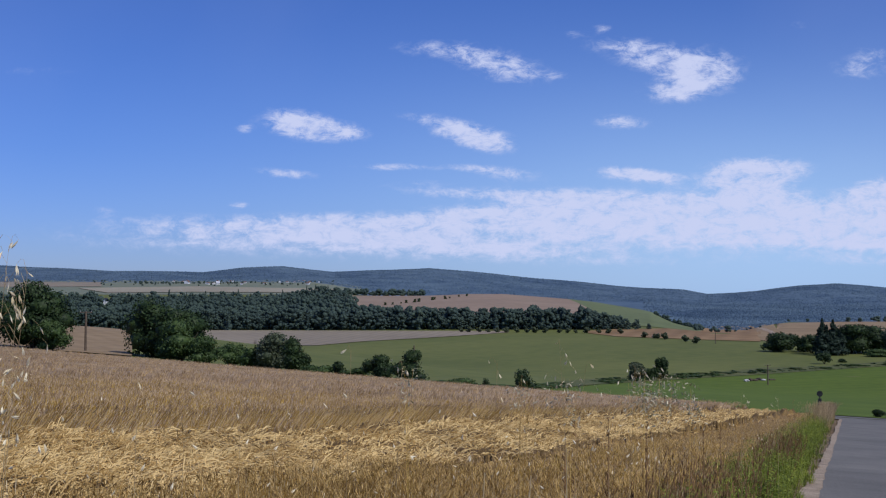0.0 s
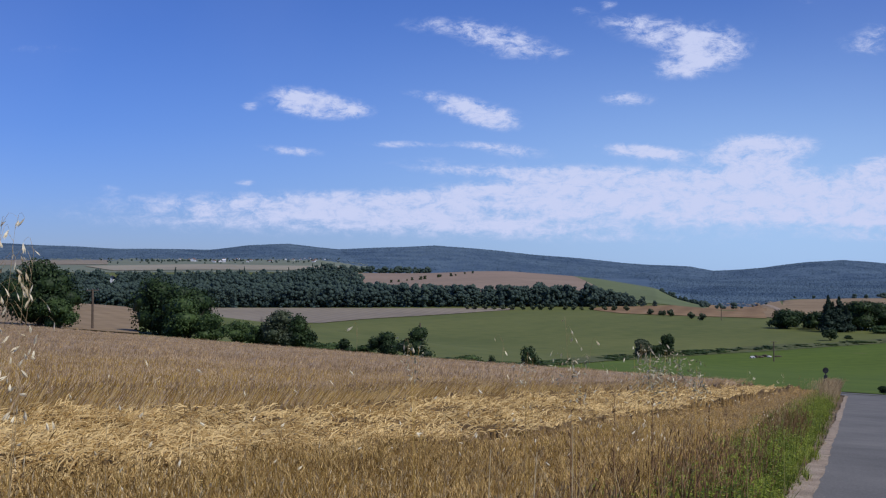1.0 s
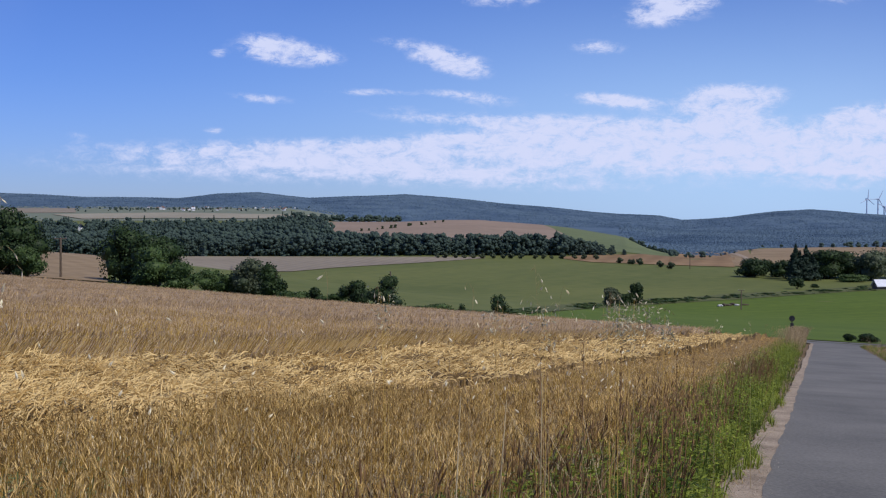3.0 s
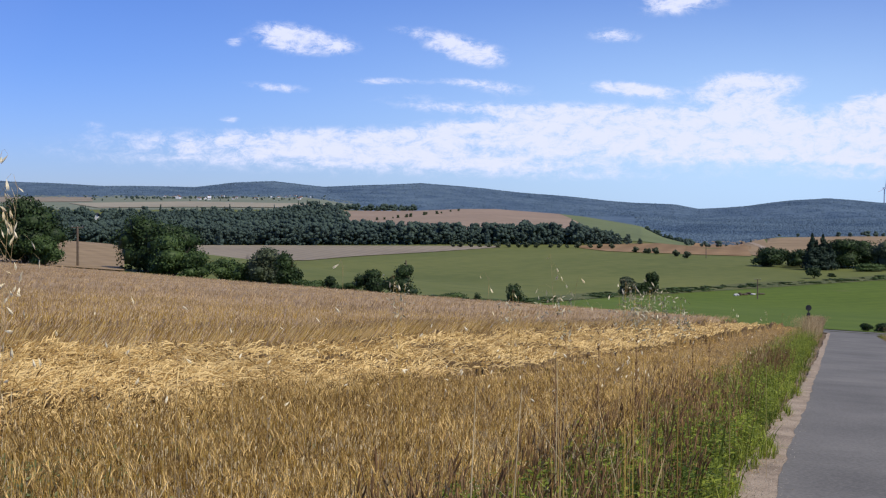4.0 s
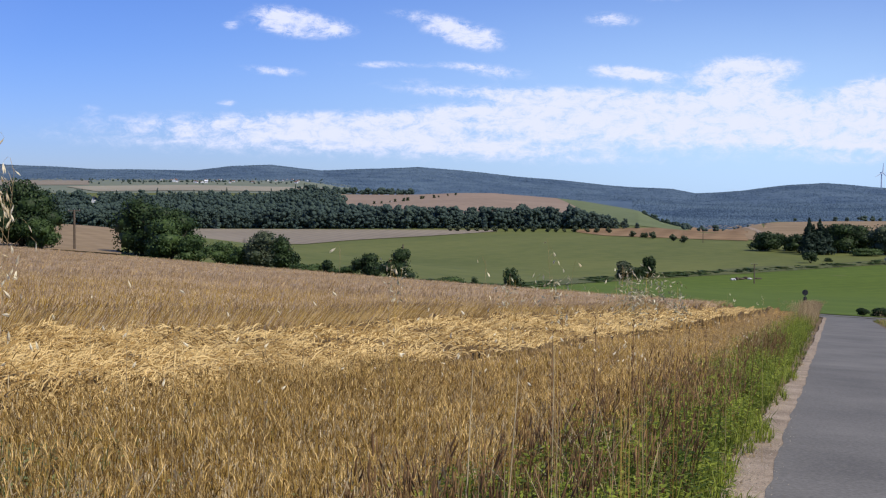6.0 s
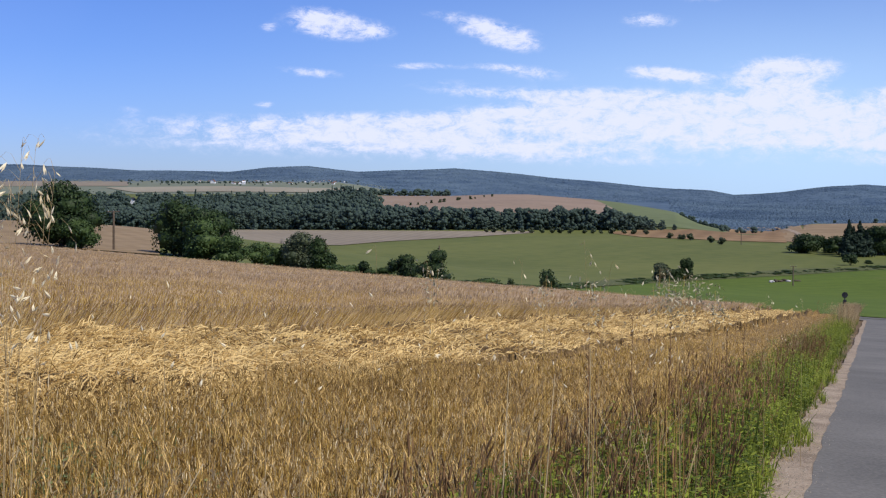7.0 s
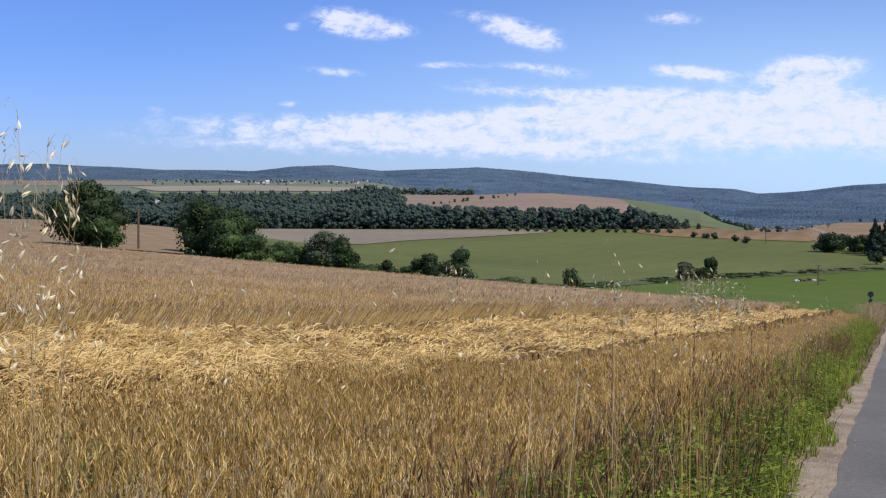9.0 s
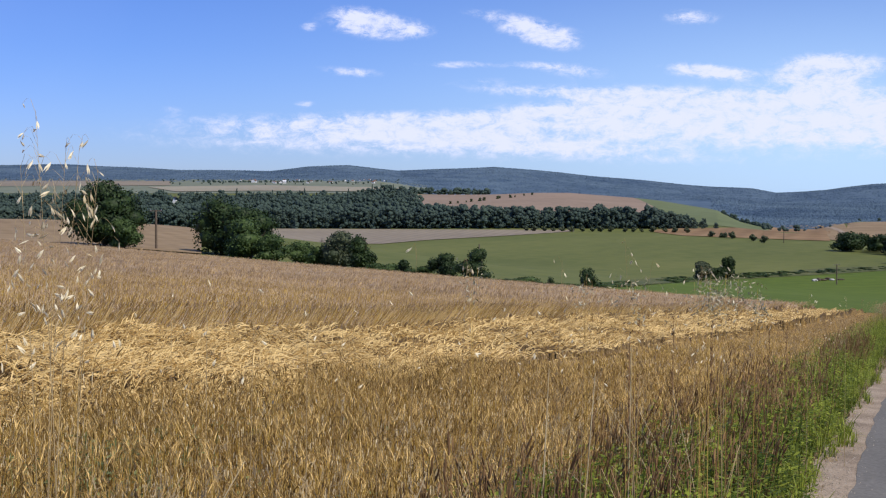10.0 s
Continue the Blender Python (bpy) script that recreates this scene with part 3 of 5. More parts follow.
def copse():
    rows = [
        # name, label, plate x, metres ahead, height, width on the plate, material, lobes, leaves, leaf size, trunk
        ("oak_tree", "broad dark green oak at the field's edge", 58, 190, 124, 118, M_LEAF, 26, 7000, 0.30, True),
        ("bush", "rounded green bush under an oak", 92, 183, 62, 58, M_LEAF2, 12, 2500, 0.24, False),
        ("oak_tree", "tall dark green tree in a hedgerow clump", 272, 196, 106, 88, M_LEAF, 22, 5200, 0.30, True),
        ("oak_tree", "dark green tree in a hedgerow clump", 312, 192, 100, 98, M_LEAF, 22, 5200, 0.30, True),
        ("bush", "rounded mid-green bush before dark trees", 322, 180, 66, 72, M_LEAF2, 14, 3400, 0.24, False),
        ("bush", "low green hedgerow bush", 368, 176, 42, 60, M_LEAF2, 12, 2200, 0.22, False),
        ("bush", "low green hedgerow bush", 412, 165, 32, 58, M_LEAF2, 12, 2000, 0.2, False),
        ("bush", "low green hedgerow bush", 448, 160, 30, 46, M_LEAF2, 10, 1600, 0.2, False),
        ("willow_tree", "grey-green willow in a hedgerow", 488, 158, 72, 66, M_WILLOW, 18, 4200, 0.2, True),
        ("bush", "dark green bush beside a willow", 524, 152, 50, 38, M_LEAF, 12, 2200, 0.2, False),
        ("bush", "low scrubby roadside bush", 562, 140, 16, 50, M_LEAF2, 8, 900, 0.16, False),
        ("bush", "small dark roadside bush", 598, 138, 22, 22, M_LEAF, 8, 900, 0.15, False),
        ("bush", "low scrubby roadside bush", 632, 134, 13, 46, M_LEAF2, 8, 900, 0.15, False),
        ("bush", "dark green roadside bush", 672, 131, 36, 44, M_LEAF, 12, 1800, 0.15, False),
        ("bush", "rounded dark green roadside bush", 726, 127, 46, 52, M_LEAF, 14, 2200, 0.15, False),
        ("bush", "small conical dark bush by the road", 926, 108, 34, 30, M_LEAF, 12, 1500, 0.11, False),
        ("bush", "tiny dark bush by the road", 858, 116, 14, 13, M_LEAF, 6, 400, 0.1, False),
        ("bush", "low scrub by the road", 810, 120, 11, 50, M_LEAF2, 8, 700, 0.12, False),
        ("willow_tree", "grey-green tree on the valley floor", 1126, 372, 36, 25, M_WILLOW, 12, 1500, 0.45, True),
        ("oak_tree", "dark tree on the valley floor", 1167, 380, 46, 24, M_LEAF, 12, 1500, 0.45, True),
        ("bush", "dark bush beside a valley tree", 1150, 378, 28, 18, M_LEAF, 8, 800, 0.4, False),
        ("bush", "rounded dark bush on the meadow", 1457, 470, 22, 24, M_LEAF, 10, 900, 0.45, False),
        ("bush", "small dark bush on the meadow", 1488, 480, 7, 14, M_LEAF, 6, 300, 0.4, False),
        ("oak_tree", "dark green tree at the end of a grove", 1372, 560, 36, 56, M_LEAF, 14, 1700, 0.65, True),
        ("oak_tree", "dark green tree in a grove", 1396, 575, 30, 40, M_LEAF, 12, 1300, 0.65, True),
        ("bush", "low dark hedge bush in a grove", 1422, 560, 24, 44, M_LEAF, 10, 1000, 0.6, False),
        ("oak_tree", "dark tree between spruces and farm", 1490, 555, 46, 50, M_LEAF, 14, 1700, 0.65, True),
        ("bush", "low dark bush in a grove", 1435, 545, 34, 46, M_LEAF, 10, 1000, 0.6, False),
        ("oak_tree", "dark green tree in a grove", 1525, 556, 50, 56, M_LEAF, 14, 1700, 0.65, True),
        ("oak_tree", "broad dark tree beside spruces", 1505, 545, 54, 64, M_LEAF, 18, 2200, 0.65, True),
        ("oak_tree", "broad dark tree beside a farm", 1545, 550, 52, 60, M_LEAF, 18, 2200, 0.65, True),
        ("oak_tree", "grey-green tree beside a farm", 1590, 530, 62, 60, M_WILLOW, 18, 2200, 0.65, True),
        ("oak_tree", "dark tree beside a farm", 1640, 545, 58, 70, M_LEAF, 18, 2200, 0.65, True),
        ("bush", "low bush at the grove's foot", 1555, 520, 16, 50, M_LEAF2, 10, 900, 0.5, False),
        ("bush", "dark bush beyond the crossroad", 1551, 104, 16, 20, M_LEAF, 10, 1100, 0.1, False),
        ("bush", "dark bush beyond the crossroad", 1584, 103, 18, 34, M_LEAF, 12, 1500, 0.1, False),
    ]
    for i, (name, label, px, ahead, h, w, material, lobes, leaves, leaf, trunk) in enumerate(rows):
        at, high, wide = planted(px, ahead, h, w)
        leaves, leaf = int(leaves * 1.4), leaf * 0.8
        if not trunk and 105 < ahead < 182:
            high, wide = high * 1.25 + 0.35, wide * 1.12
        tree(name, label, "tree" if trunk else "bush", at, high, wide * 1.3, material, 100 + i, lobes, leaves, leaf, 0.02 if trunk else 0.0, False,
             "hedgerow and valley trees" if trunk else "field bushes", trunk)
    for i, (px, h) in enumerate(((1453, 62), (1462, 50), (1473, 60), (1484, 44))):
        at, high, wide = planted(px, 530, h, 34)
        tree("spruce_tree", "tall dark spruce in a grove", "tree", at, high, wide, M_SPRUCE, 300 + i, 12, 1500, 0.55, 0.05, True, "spruces")
    # valley hedge and orchard rows: one tree, then copies
    at, high, wide = planted(816, 800, 8.5, 10)
    first = tree("fruit_tree", "small round fruit tree in an orchard row", "tree", at, high, wide, M_WILLOW, 400, 8, 260, 0.5, 0.1, False, "orchard row")
    rng = np.random.default_rng(5)
    spots = [(828 + 17.5 * k + rng.uniform(-4, 4), 797 - 1.2 * k) for k in range(15)] + [(1076, 775), (1098, 770), (1140, 715), (1158, 705), (1163, 700), (1176, 690), (1212, 660), (1231, 640)]
    for px, ahead in spots:
        at = planted(px, ahead, 1, 1)[0]
        copy_thing(first, pose(*at, 0, 0, rng.uniform(0, 360)) @ Matrix.Scale(rng.uniform(0.75, 1.2), 4)).scale = (rng.uniform(0.8, 1.3),) * 3
    at, high, wide = planted(672, 1250, 6, 6)
    bush = tree("bush", "dark lone bush on a brown field", "bush", at, high, wide, M_LEAF, 401, 6, 160, 0.5, 0.0, False, "bushes on the brown field", False)
    for px, py in ((682, 541), (695, 540), (710, 538), (719, 537), (734, 536), (741, 535), (765, 532), (769, 531), (788, 530), (796, 529), (812, 526), (826, 525)):
        at = meet(px, py, 900)
        copy_thing(bush, pose(*at, 0, 0, rng.uniform(0, 360))).scale = (rng.uniform(0.8, 1.6),) * 3


copse()


def woods():
    """The wood across the valley, and the tree lines behind it."""
    rng = np.random.default_rng(11)
    fine = [crown_arrays(rng, 40, 560, 0.036, 1, rng.uniform(0.8, 1.2), 0.0, 0.85, lump=0.45) for _ in range(7)]
    plain = [crown_arrays(rng, 14, 90, 0.055, 1, rng.uniform(0.8, 1.15), 0.0, 0.9, lump=0.6) for _ in range(6)]
    mid = [crown_arrays(rng, 6, 80, 0.06, 1, rng.uniform(0.8, 1.2), 0.0, 0.92) for _ in range(4)]
    spire = [crown_arrays(rng, 7, 110, 0.06, 1, 0.34, 0.0, 0.9, True) for _ in range(3)]

    def scatter(px0, px1, near, far, gap, tall, kinds, lift=0.0, wane=True):
        out = []
        d = near
        while d < far(MID):
            px = px0
            while px < px1:
                lim = far(px)
                if d < lim and not (abs(px - 187) < 10 and d > 880):
                    dd = d + rng.uniform(-0.4, 0.4) * gap
                    x = float(bearing(px)) * dd
                    size = tall * rng.uniform(0.62, 1.3) * (float(np.interp(px, [1040, 1150], [1, 0.3])) if wane else 1.0)
                    out.append((x, dd, float(ground(x, dd)) - 0.06 * size + lift, size))
                px += gap * rng.uniform(0.7, 1.3) * FOCAL / d
            d += gap * 0.85
        out = np.array(out)
        which = rng.integers(0, len(kinds), len(out))
        return [repeat(kinds[k][0], kinds[k][1], out[which == k, :3], rng.uniform(0, 6.28, (which == k).sum()), out[which == k, 3]) for k in range(len(kinds)) if (which == k).any()]

    def depth(table):
        xs, ys = zip(*table)

        def at(px):
            return max(ys) if px == MID else float(np.interp(px, xs, ys))
        return at
    front = depth([(-280, 852), (1000, 856), (1100, 852), (1150, 840), (1160, 0)])
    pieces = scatter(-280, 1150, 834, front, 6.8, 13, fine)
    pieces += scatter(-280, 1080, 840, front, 60, 13, spire)
    back = depth([(-280, 1560), (480, 1600), (560, 1850), (608, 1850), (625, 1250), (660, 990), (740, 920), (1000, 905), (1100, 880), (1150, 0)])
    pieces += scatter(-280, 1130, 850, lambda px: min(back(px), 1080), 13, 13, plain)
    pieces += scatter(-280, 640, 1080, back, 22, 14, plain)
    pieces += scatter(-280, 600, 1000, back, 45, 14, spire)
    v, f = joined(pieces)
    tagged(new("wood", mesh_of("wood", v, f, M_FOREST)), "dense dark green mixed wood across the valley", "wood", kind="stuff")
    # thin wooded belts on the far slopes
    pieces = []
    for px0, px1, near, far_d, tall in ((600, 750, 1960, 2010, 11), (240, 430, 2700, 2730, 6), (1232, 1292, 880, 915, 6), (1300, 1345, 1050, 1060, 3), (1395, 1440, 1130, 1140, 3), (1500, 1650, 1135, 1160, 6), (-280, 520, 1580, 1620, 9)):
        pieces += scatter(px0, px1, near, lambda px, q=far_d: q, 14, tall, mid, wane=False)
    for k in range(46):
        px = 1158 + 1.8 * k + rng.uniform(-3, 3)
        dd = float(np.interp(px, [1150, 1200, 1240], [1620, 1230, 930]))
        x = float(bearing(px)) * dd
        pieces.append(repeat(mid[k % 4][0], mid[k % 4][1], np.array([(x, dd, float(ground(x, dd)) - 0.5)]), np.array([rng.uniform(0, 6)]), np.array([rng.uniform(3, 7)])))
    for _ in range(70):
        px = rng.uniform(150, 600)
        at = meet(px, rng.uniform(498, 507), 1700)
        pieces.append(repeat(mid[0][0], mid[0][1], np.array([at]), np.array([rng.uniform(0, 6)]), np.array([rng.uniform(3, 6)])))
    v, f = joined(pieces)
    pieces = []
    line = [(760, 681), (870, 690), (980, 686), (1060, 678), (1150, 671), (1250, 665), (1350, 659), (1450, 652), (1560, 646), (1700, 641)]
    for _ in range(260):
        px = rng.choice([rng.uniform(770, 1000), rng.uniform(1050, 1270), rng.uniform(1050, 1700)])
        at = meet(px, float(np.interp(px, *zip(*line))) + rng.uniform(-4, 3), 112)
        size = rng.uniform(0.15, 0.6) * (0.7 + at[1] / 330)
        pieces.append(repeat(plain[0][0] * np.array([9.0, 3.0, 0.8]), plain[0][1], np.array([at]), np.array([rng.uniform(0, 6)]), np.array([size])))
    sv, sf = joined(pieces)
    tagged(new("ditch_scrub", mesh_of("ditch_scrub", sv, sf, M_LEAF2)), "low rough scrub and weeds along a ditch", "scrub", kind="stuff")
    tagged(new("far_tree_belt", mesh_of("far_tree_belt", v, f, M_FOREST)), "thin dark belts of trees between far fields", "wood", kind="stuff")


woods()


def hill_canopy():
    """Single crowns of the forest that covers the far hills."""
    rng = np.random.default_rng(13)
    lumps = []
    for _ in range(6):
        a = np.arange(6) / 6 * 6.2832
        rings = [np.stack([np.cos(a + q) * r, np.sin(a + q) * r, np.full(6, z)], -1) * rng.uniform(0.8, 1.2, (6, 1)) for q, r, z in ((0, 0.42, 0.0), (0.3, 0.5, 0.45), (0.1, 0.3, 0.85), (0, 0.05, 1.0))]
        i, j = np.meshgrid(np.arange(3), np.arange(6), indexing="ij")
        f = np.stack([i * 6 + j, i * 6 + (j + 1) % 6, (i + 1) * 6 + (j + 1) % 6, (i + 1) * 6 + j], -1).reshape(-1, 4)
        lumps.append((np.concatenate(rings), f))
    n = 26000
    px, d = rng.uniform(-270, 1760, n), rng.uniform(3150, 4490, n)
    n2 = 15000
    px, d = np.concatenate([px, rng.uniform(1140, 1760, n2)]), np.concatenate([d, rng.uniform(1520, 3150, n2)])
    n3 = 1500
    px, d = np.concatenate([px, rng.uniform(-270, 1760, n3)]), np.concatenate([d, rng.uniform(4440, 4495, n3)])
    keep = d > np.interp(px, [1139, 1140, 1175, 1215, 1245], [3150, 2250, 1850, 1650, 1520])
    px, d = px[keep], d[keep]
    x = bearing(px) * d
    size = rng.uniform(6, 11, len(x)) * np.interp(d, [1500, 3200], [0.6, 1.0])
    z = ground(x, d) - np.where(d < 3150, 0.68, 0.74) * size
    pick = rng.integers(0, 6, len(x))
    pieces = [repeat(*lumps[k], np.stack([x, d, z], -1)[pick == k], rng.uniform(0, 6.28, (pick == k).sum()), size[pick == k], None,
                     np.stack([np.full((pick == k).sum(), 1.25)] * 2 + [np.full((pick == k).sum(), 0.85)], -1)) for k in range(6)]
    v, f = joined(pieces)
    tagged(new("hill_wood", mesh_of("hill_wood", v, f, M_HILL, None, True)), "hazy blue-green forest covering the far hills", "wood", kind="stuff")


hill_canopy()


# ---- wheat ----
def tube(path, radii, sides=3):
    path = np.asarray(path, float)
    a = np.arange(sides) / sides * 6.2832
    ring = np.stack([np.cos(a), np.sin(a), 0 * a], -1)
    v = (path[:, None, :] + ring[None] * np.asarray(radii)[:, None, None]).reshape(-1, 3)
    i, j = np.meshgrid(np.arange(len(path) - 1), np.arange(sides), indexing="ij")
    f = np.stack([i * sides + j, i * sides + (j + 1) % sides, (i + 1) * sides + (j + 1) % sides, (i + 1) * sides + j], -1).reshape(-1, 4)
    return v, f


def ribbon(path, widths, side):
    path, side = np.asarray(path, float), np.asarray(side, float)
    w = np.asarray(widths)[:, None] * side[None]
    v = np.stack([path - w, path + w], 1).reshape(-1, 3)
    i = np.arange(len(path) - 1)
    return v, np.stack([2 * i, 2 * i + 1, 2 * i + 3, 2 * i + 2], -1)


def wheat_plant(rng, simple=False, w=0.0045):
    """Stem, bent ear and dry leaves, 1 unit to the tip: (v, f) of each."""
    bend = rng.uniform(0.02, 0.08)
    a = rng.uniform(0, 6.28)
    dx, dy = math.cos(a) * bend, math.sin(a) * bend
    stem = [(0, 0, 0), (dx * 0.2, dy * 0.2, 0.5), (dx, dy, 0.88)]
    stems = ribbon(stem, [w, w, w * 0.8], (1, 0, 0)) if simple else tube(stem, [0.0031, 0.0028, 0.0023])
    flags = []
    for k in range(1 if simple else 2):
        b, z = rng.uniform(0, 6.28), rng.uniform(0.3, 0.8)
        c, q = math.cos(b), math.sin(b)
        reach = rng.uniform(0.04, 0.11)
        flags.append(ribbon([(dx * 0.4, dy * 0.4, z), (c * reach * 0.45, q * reach * 0.45, z + 0.08), (c * reach, q * reach, z + rng.uniform(-0.14, 0.06))], [0.003, 0.0048, 0.001], (-q, c, 0.3)))
    nod = rng.uniform(0.02, 0.09)
    ear = [(dx, dy, 0.87), (dx * 1.2 + nod * 0.3 * math.cos(a), dy * 1.2 + nod * 0.3 * math.sin(a), 0.92), (dx * 1.4 + nod * math.cos(a), dy * 1.4 + nod * math.sin(a), 1.0 - nod * 0.6)]
    ears = [tube(ear, [0.0036, 0.0072, 0.0026], 3)]
    if not simple:
        for _ in range(3):
            q = np.array(ear[2]) + rng.normal(size=3) * np.array([0.025, 0.025, 0.02]) + np.array([0, 0, 0.04])
            ears.append(ribbon([ear[1], q], [0.002, 0.0008], (1, 0, 0)))
    return stems, joined(ears), joined(flags)


WHEAT_END = [(-300, 178), (0, 176), (240, 158), (530, 128), (784, 107), (1000, 97), (1350, 84), (1440, 86), (1800, 88)]


def lodged_edges(v):
    a = np.interp(v, [7.8, 12, 18, 22, 38, 67, 92], [5.8, 5.3, 4.8, 4.4, 3.6, 3.1, 3.0]) + 0.16 * np.sin(v * 0.55) + 0.12 * np.sin(v * 1.7 + 1)
    b = np.interp(v, [14, 17, 24, 30, 43, 67, 109], [10.3, 9.9, 9.5, 9.2, 8.6, 7.4, 5.2]) + 0.3 * np.sin(v * 0.4 + 2) + 0.2 * np.sin(v * 1.3)
    return a, b


def uv_of(x, y):
    dx, dy = x - EDGE[0], y - EDGE[1]
    return dx * ASIDE[0] + dy * ASIDE[1], dx * ALONG[0] + dy * ALONG[1]


def spread(rng, near, far, density, keep):
    """Random places in the part of the field ahead between two distances."""
    half = 0.47
    n = int((far ** 2 - near ** 2) * half * density)
    y = np.sqrt(rng.uniform(near ** 2, far ** 2, n))
    t = rng.uniform(-half, 0.44, n)
    x = t * y
    ok = (y < np.interp(t * FOCAL + MID, *zip(*WHEAT_END))) & keep(*uv_of(x, y))
    return x[ok], y[ok]


def standing(u, v):
    a, b = lodged_edges(v)
    return (u > 1.5 + 0.2 * np.sin(v) + 0.2 * np.sin(2.3 * v)) & ((u < a - 0.22) | (u > b))


def lying(u, v):
    a, b = lodged_edges(v)
    return (u > a - 0.12) & (u < b + 0.15)


def low_strip(x, y):
    """The strip between the verge and the flattened band stands lower."""
    u, v = uv_of(x, y)
    return np.where(u < 5.5, np.interp(v, [6, 12, 35], [0.76, 0.72, 0.5]), 1.0)


def sow(name, rng, x, y, kinds, tall, wind, label, ears=None, stems=None):
    z = ground(x, y)
    sway = 0.5 + 0.5 * np.sin(x * 0.9 + 0.4 * y) * np.sin(y * 0.6 - x * 0.3)
    pick = rng.integers(0, len(kinds), len(x))
    pieces, which, n = [], [], 0
    for k, pieces_of in enumerate(kinds):
        s = pick == k
        m = int(s.sum())
        if not m:
            continue
        h = tall * rng.uniform(0.82, 1.08, m) * (0.94 + 0.1 * sway[s]) * low_strip(x[s], y[s])
        u, w = uv_of(x[s], y[s])
        brink = np.exp(-np.abs(u - lodged_edges(w)[1]) / 0.9) * (u > 6)
        lean = np.stack([wind * (0.3 + sway[s]) + 0.4 * brink + rng.normal(0, 0.11, m), rng.normal(0, 0.1, m)], -1)
        turn = rng.uniform(-0.6, 0.6, m)
        at = np.stack([x[s], y[s], z[s] - 0.02], -1)
        for i, (tv, tf) in enumerate(pieces_of):
            q = repeat(tv, tf, at, turn, h, lean)
            pieces.append(q)
            which.append(np.full(len(q[1]), i))
    v, f = joined(pieces)
    tagged(new(name, mesh_of(name, v, f, [stems or M_WHEAT, ears or M_EAR, M_FLAG], np.concatenate(which))), label, "wheat", kind="stuff")


def wheat():
    rng = np.random.default_rng(21)
    full = [wheat_plant(rng) for _ in range(10)]
    simple = [wheat_plant(rng, True) for _ in range(10)]
    x, y = spread(rng, 4.0, 15, 215, standing)
    sow("wheat", rng, x, y, full, 0.80, 0.10, "ripe standing wheat beside the lane", M_EARGOLD)
    x, y = spread(rng, 15, 42, 45, standing)
    sow("wheat", rng, x, y, simple, 0.80, 0.22, "ripe standing wheat across the slope")
    n = 20000
    u, v = rng.uniform(1.3, 3.9, n), 15 + 73 * rng.uniform(0, 1, n) ** 1.2
    x, y = lane(u, v)
    ok = standing(u, v)
    sow("wheat", rng, x[ok], y[ok], simple, 0.80, 0.12, "low ripe wheat between the verge and the flattened band", M_EARGOLD)
    # bent stalks along the brink of the flattened band
    w = 9 + 55 * rng.uniform(0, 1, 3600) ** 1.4
    u = lodged_edges(w)[1] + np.abs(rng.normal(0, 0.5, len(w))) - 0.1
    x, y = lane(u, w)
    ok = x / y > -0.48
    bold = [wheat_plant(rng, True, 0.0075) for _ in range(8)]
    sow("wheat", rng, x[ok], y[ok], bold, 0.78, 0.42, "bent ripe wheat along the flattened band", M_EAR, M_STRAW)
    # far wheat: broad tufts, for single stalks are too fine there
    tuft = []
    for _ in range(6):
        tuft.append((ribbon([(0, 0, 0.5), (rng.uniform(-0.02, 0.06), 0, 0.9)], [0.012, 0.008], (1, 0, 0)),
                     joined([ribbon([(q, rng.uniform(-0.1, 0.1), 0.78), (q + rng.uniform(0, 0.05), 0, rng.uniform(0.93, 1.06))], [0.012, 0.006], (1, 0, 0)) for q in rng.uniform(-0.2, 0.2, 4)])))
    x, y = spread(rng, 42, 178, 4.0, standing)
    sow("wheat", rng, x, y, tuft, 0.80, 0.2, "ripe wheat running to the far edge of the field")
    # the closed top of the crop, and the straw mat
    az = np.arange(-0.50, 0.46, 0.0018)
    k = np.linspace(0, 1, 320)
    end = np.interp(az * FOCAL + MID, *zip(*WHEAT_END))
    D = 2.6 * (end[:, None] / 2.6) ** k[None, :]
    X = az[:, None] * D
    U, V = uv_of(X, D)
    a, b = lodged_edges(V)
    H = np.interp(D, [2.6, 8, 16, 40, 70], [0.12, 0.2, 0.36, 0.56, 0.66])
    flat = np.clip(np.minimum(U - a, b - U) / 0.35, 0, 1)
    mound = 0.24 + 0.07 * np.sin(U * 2.1 + V * 0.8) * np.sin(V * 1.9) + 0.06 * np.sin(V * 0.7 + U)
    H = np.where(U > b, H * np.clip(0.3 + 0.7 * (U - b) / 1.4, 0.3, 1), H)
    H = H * (1 - flat) + np.maximum(mound, 0.1) * flat
    H = np.where((U < a) & (U > a - 0.35) & (V < 20), 0.05, H)
    H = np.where((U < a) & (V > 14), H * np.interp(V, [14, 30], [1, 0.45]), H)
    H = H + rng.uniform(-0.04, 0.04, H.shape)
    H = H * np.clip((U - 1.0) / 0.5, 0, 1)
    H[:, -1] = 0
    v = np.stack([X, D, ground(X, D) + H + 0.01], -1).reshape(-1, 3)
    n, m = D.shape
    i, j = np.meshgrid(np.arange(n - 1), np.arange(m - 1), indexing="ij")
    f = np.stack([i * m + j, (i + 1) * m + j, (i + 1) * m + j + 1, i * m + j + 1], -1).reshape(-1, 4)
    ok = (U[:-1, :-1] > 0.95).reshape(-1)
    # near stalks, flattened band and its edge groove take the shade-coloured materials
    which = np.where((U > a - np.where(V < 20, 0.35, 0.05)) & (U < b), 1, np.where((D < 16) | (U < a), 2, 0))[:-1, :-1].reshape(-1)
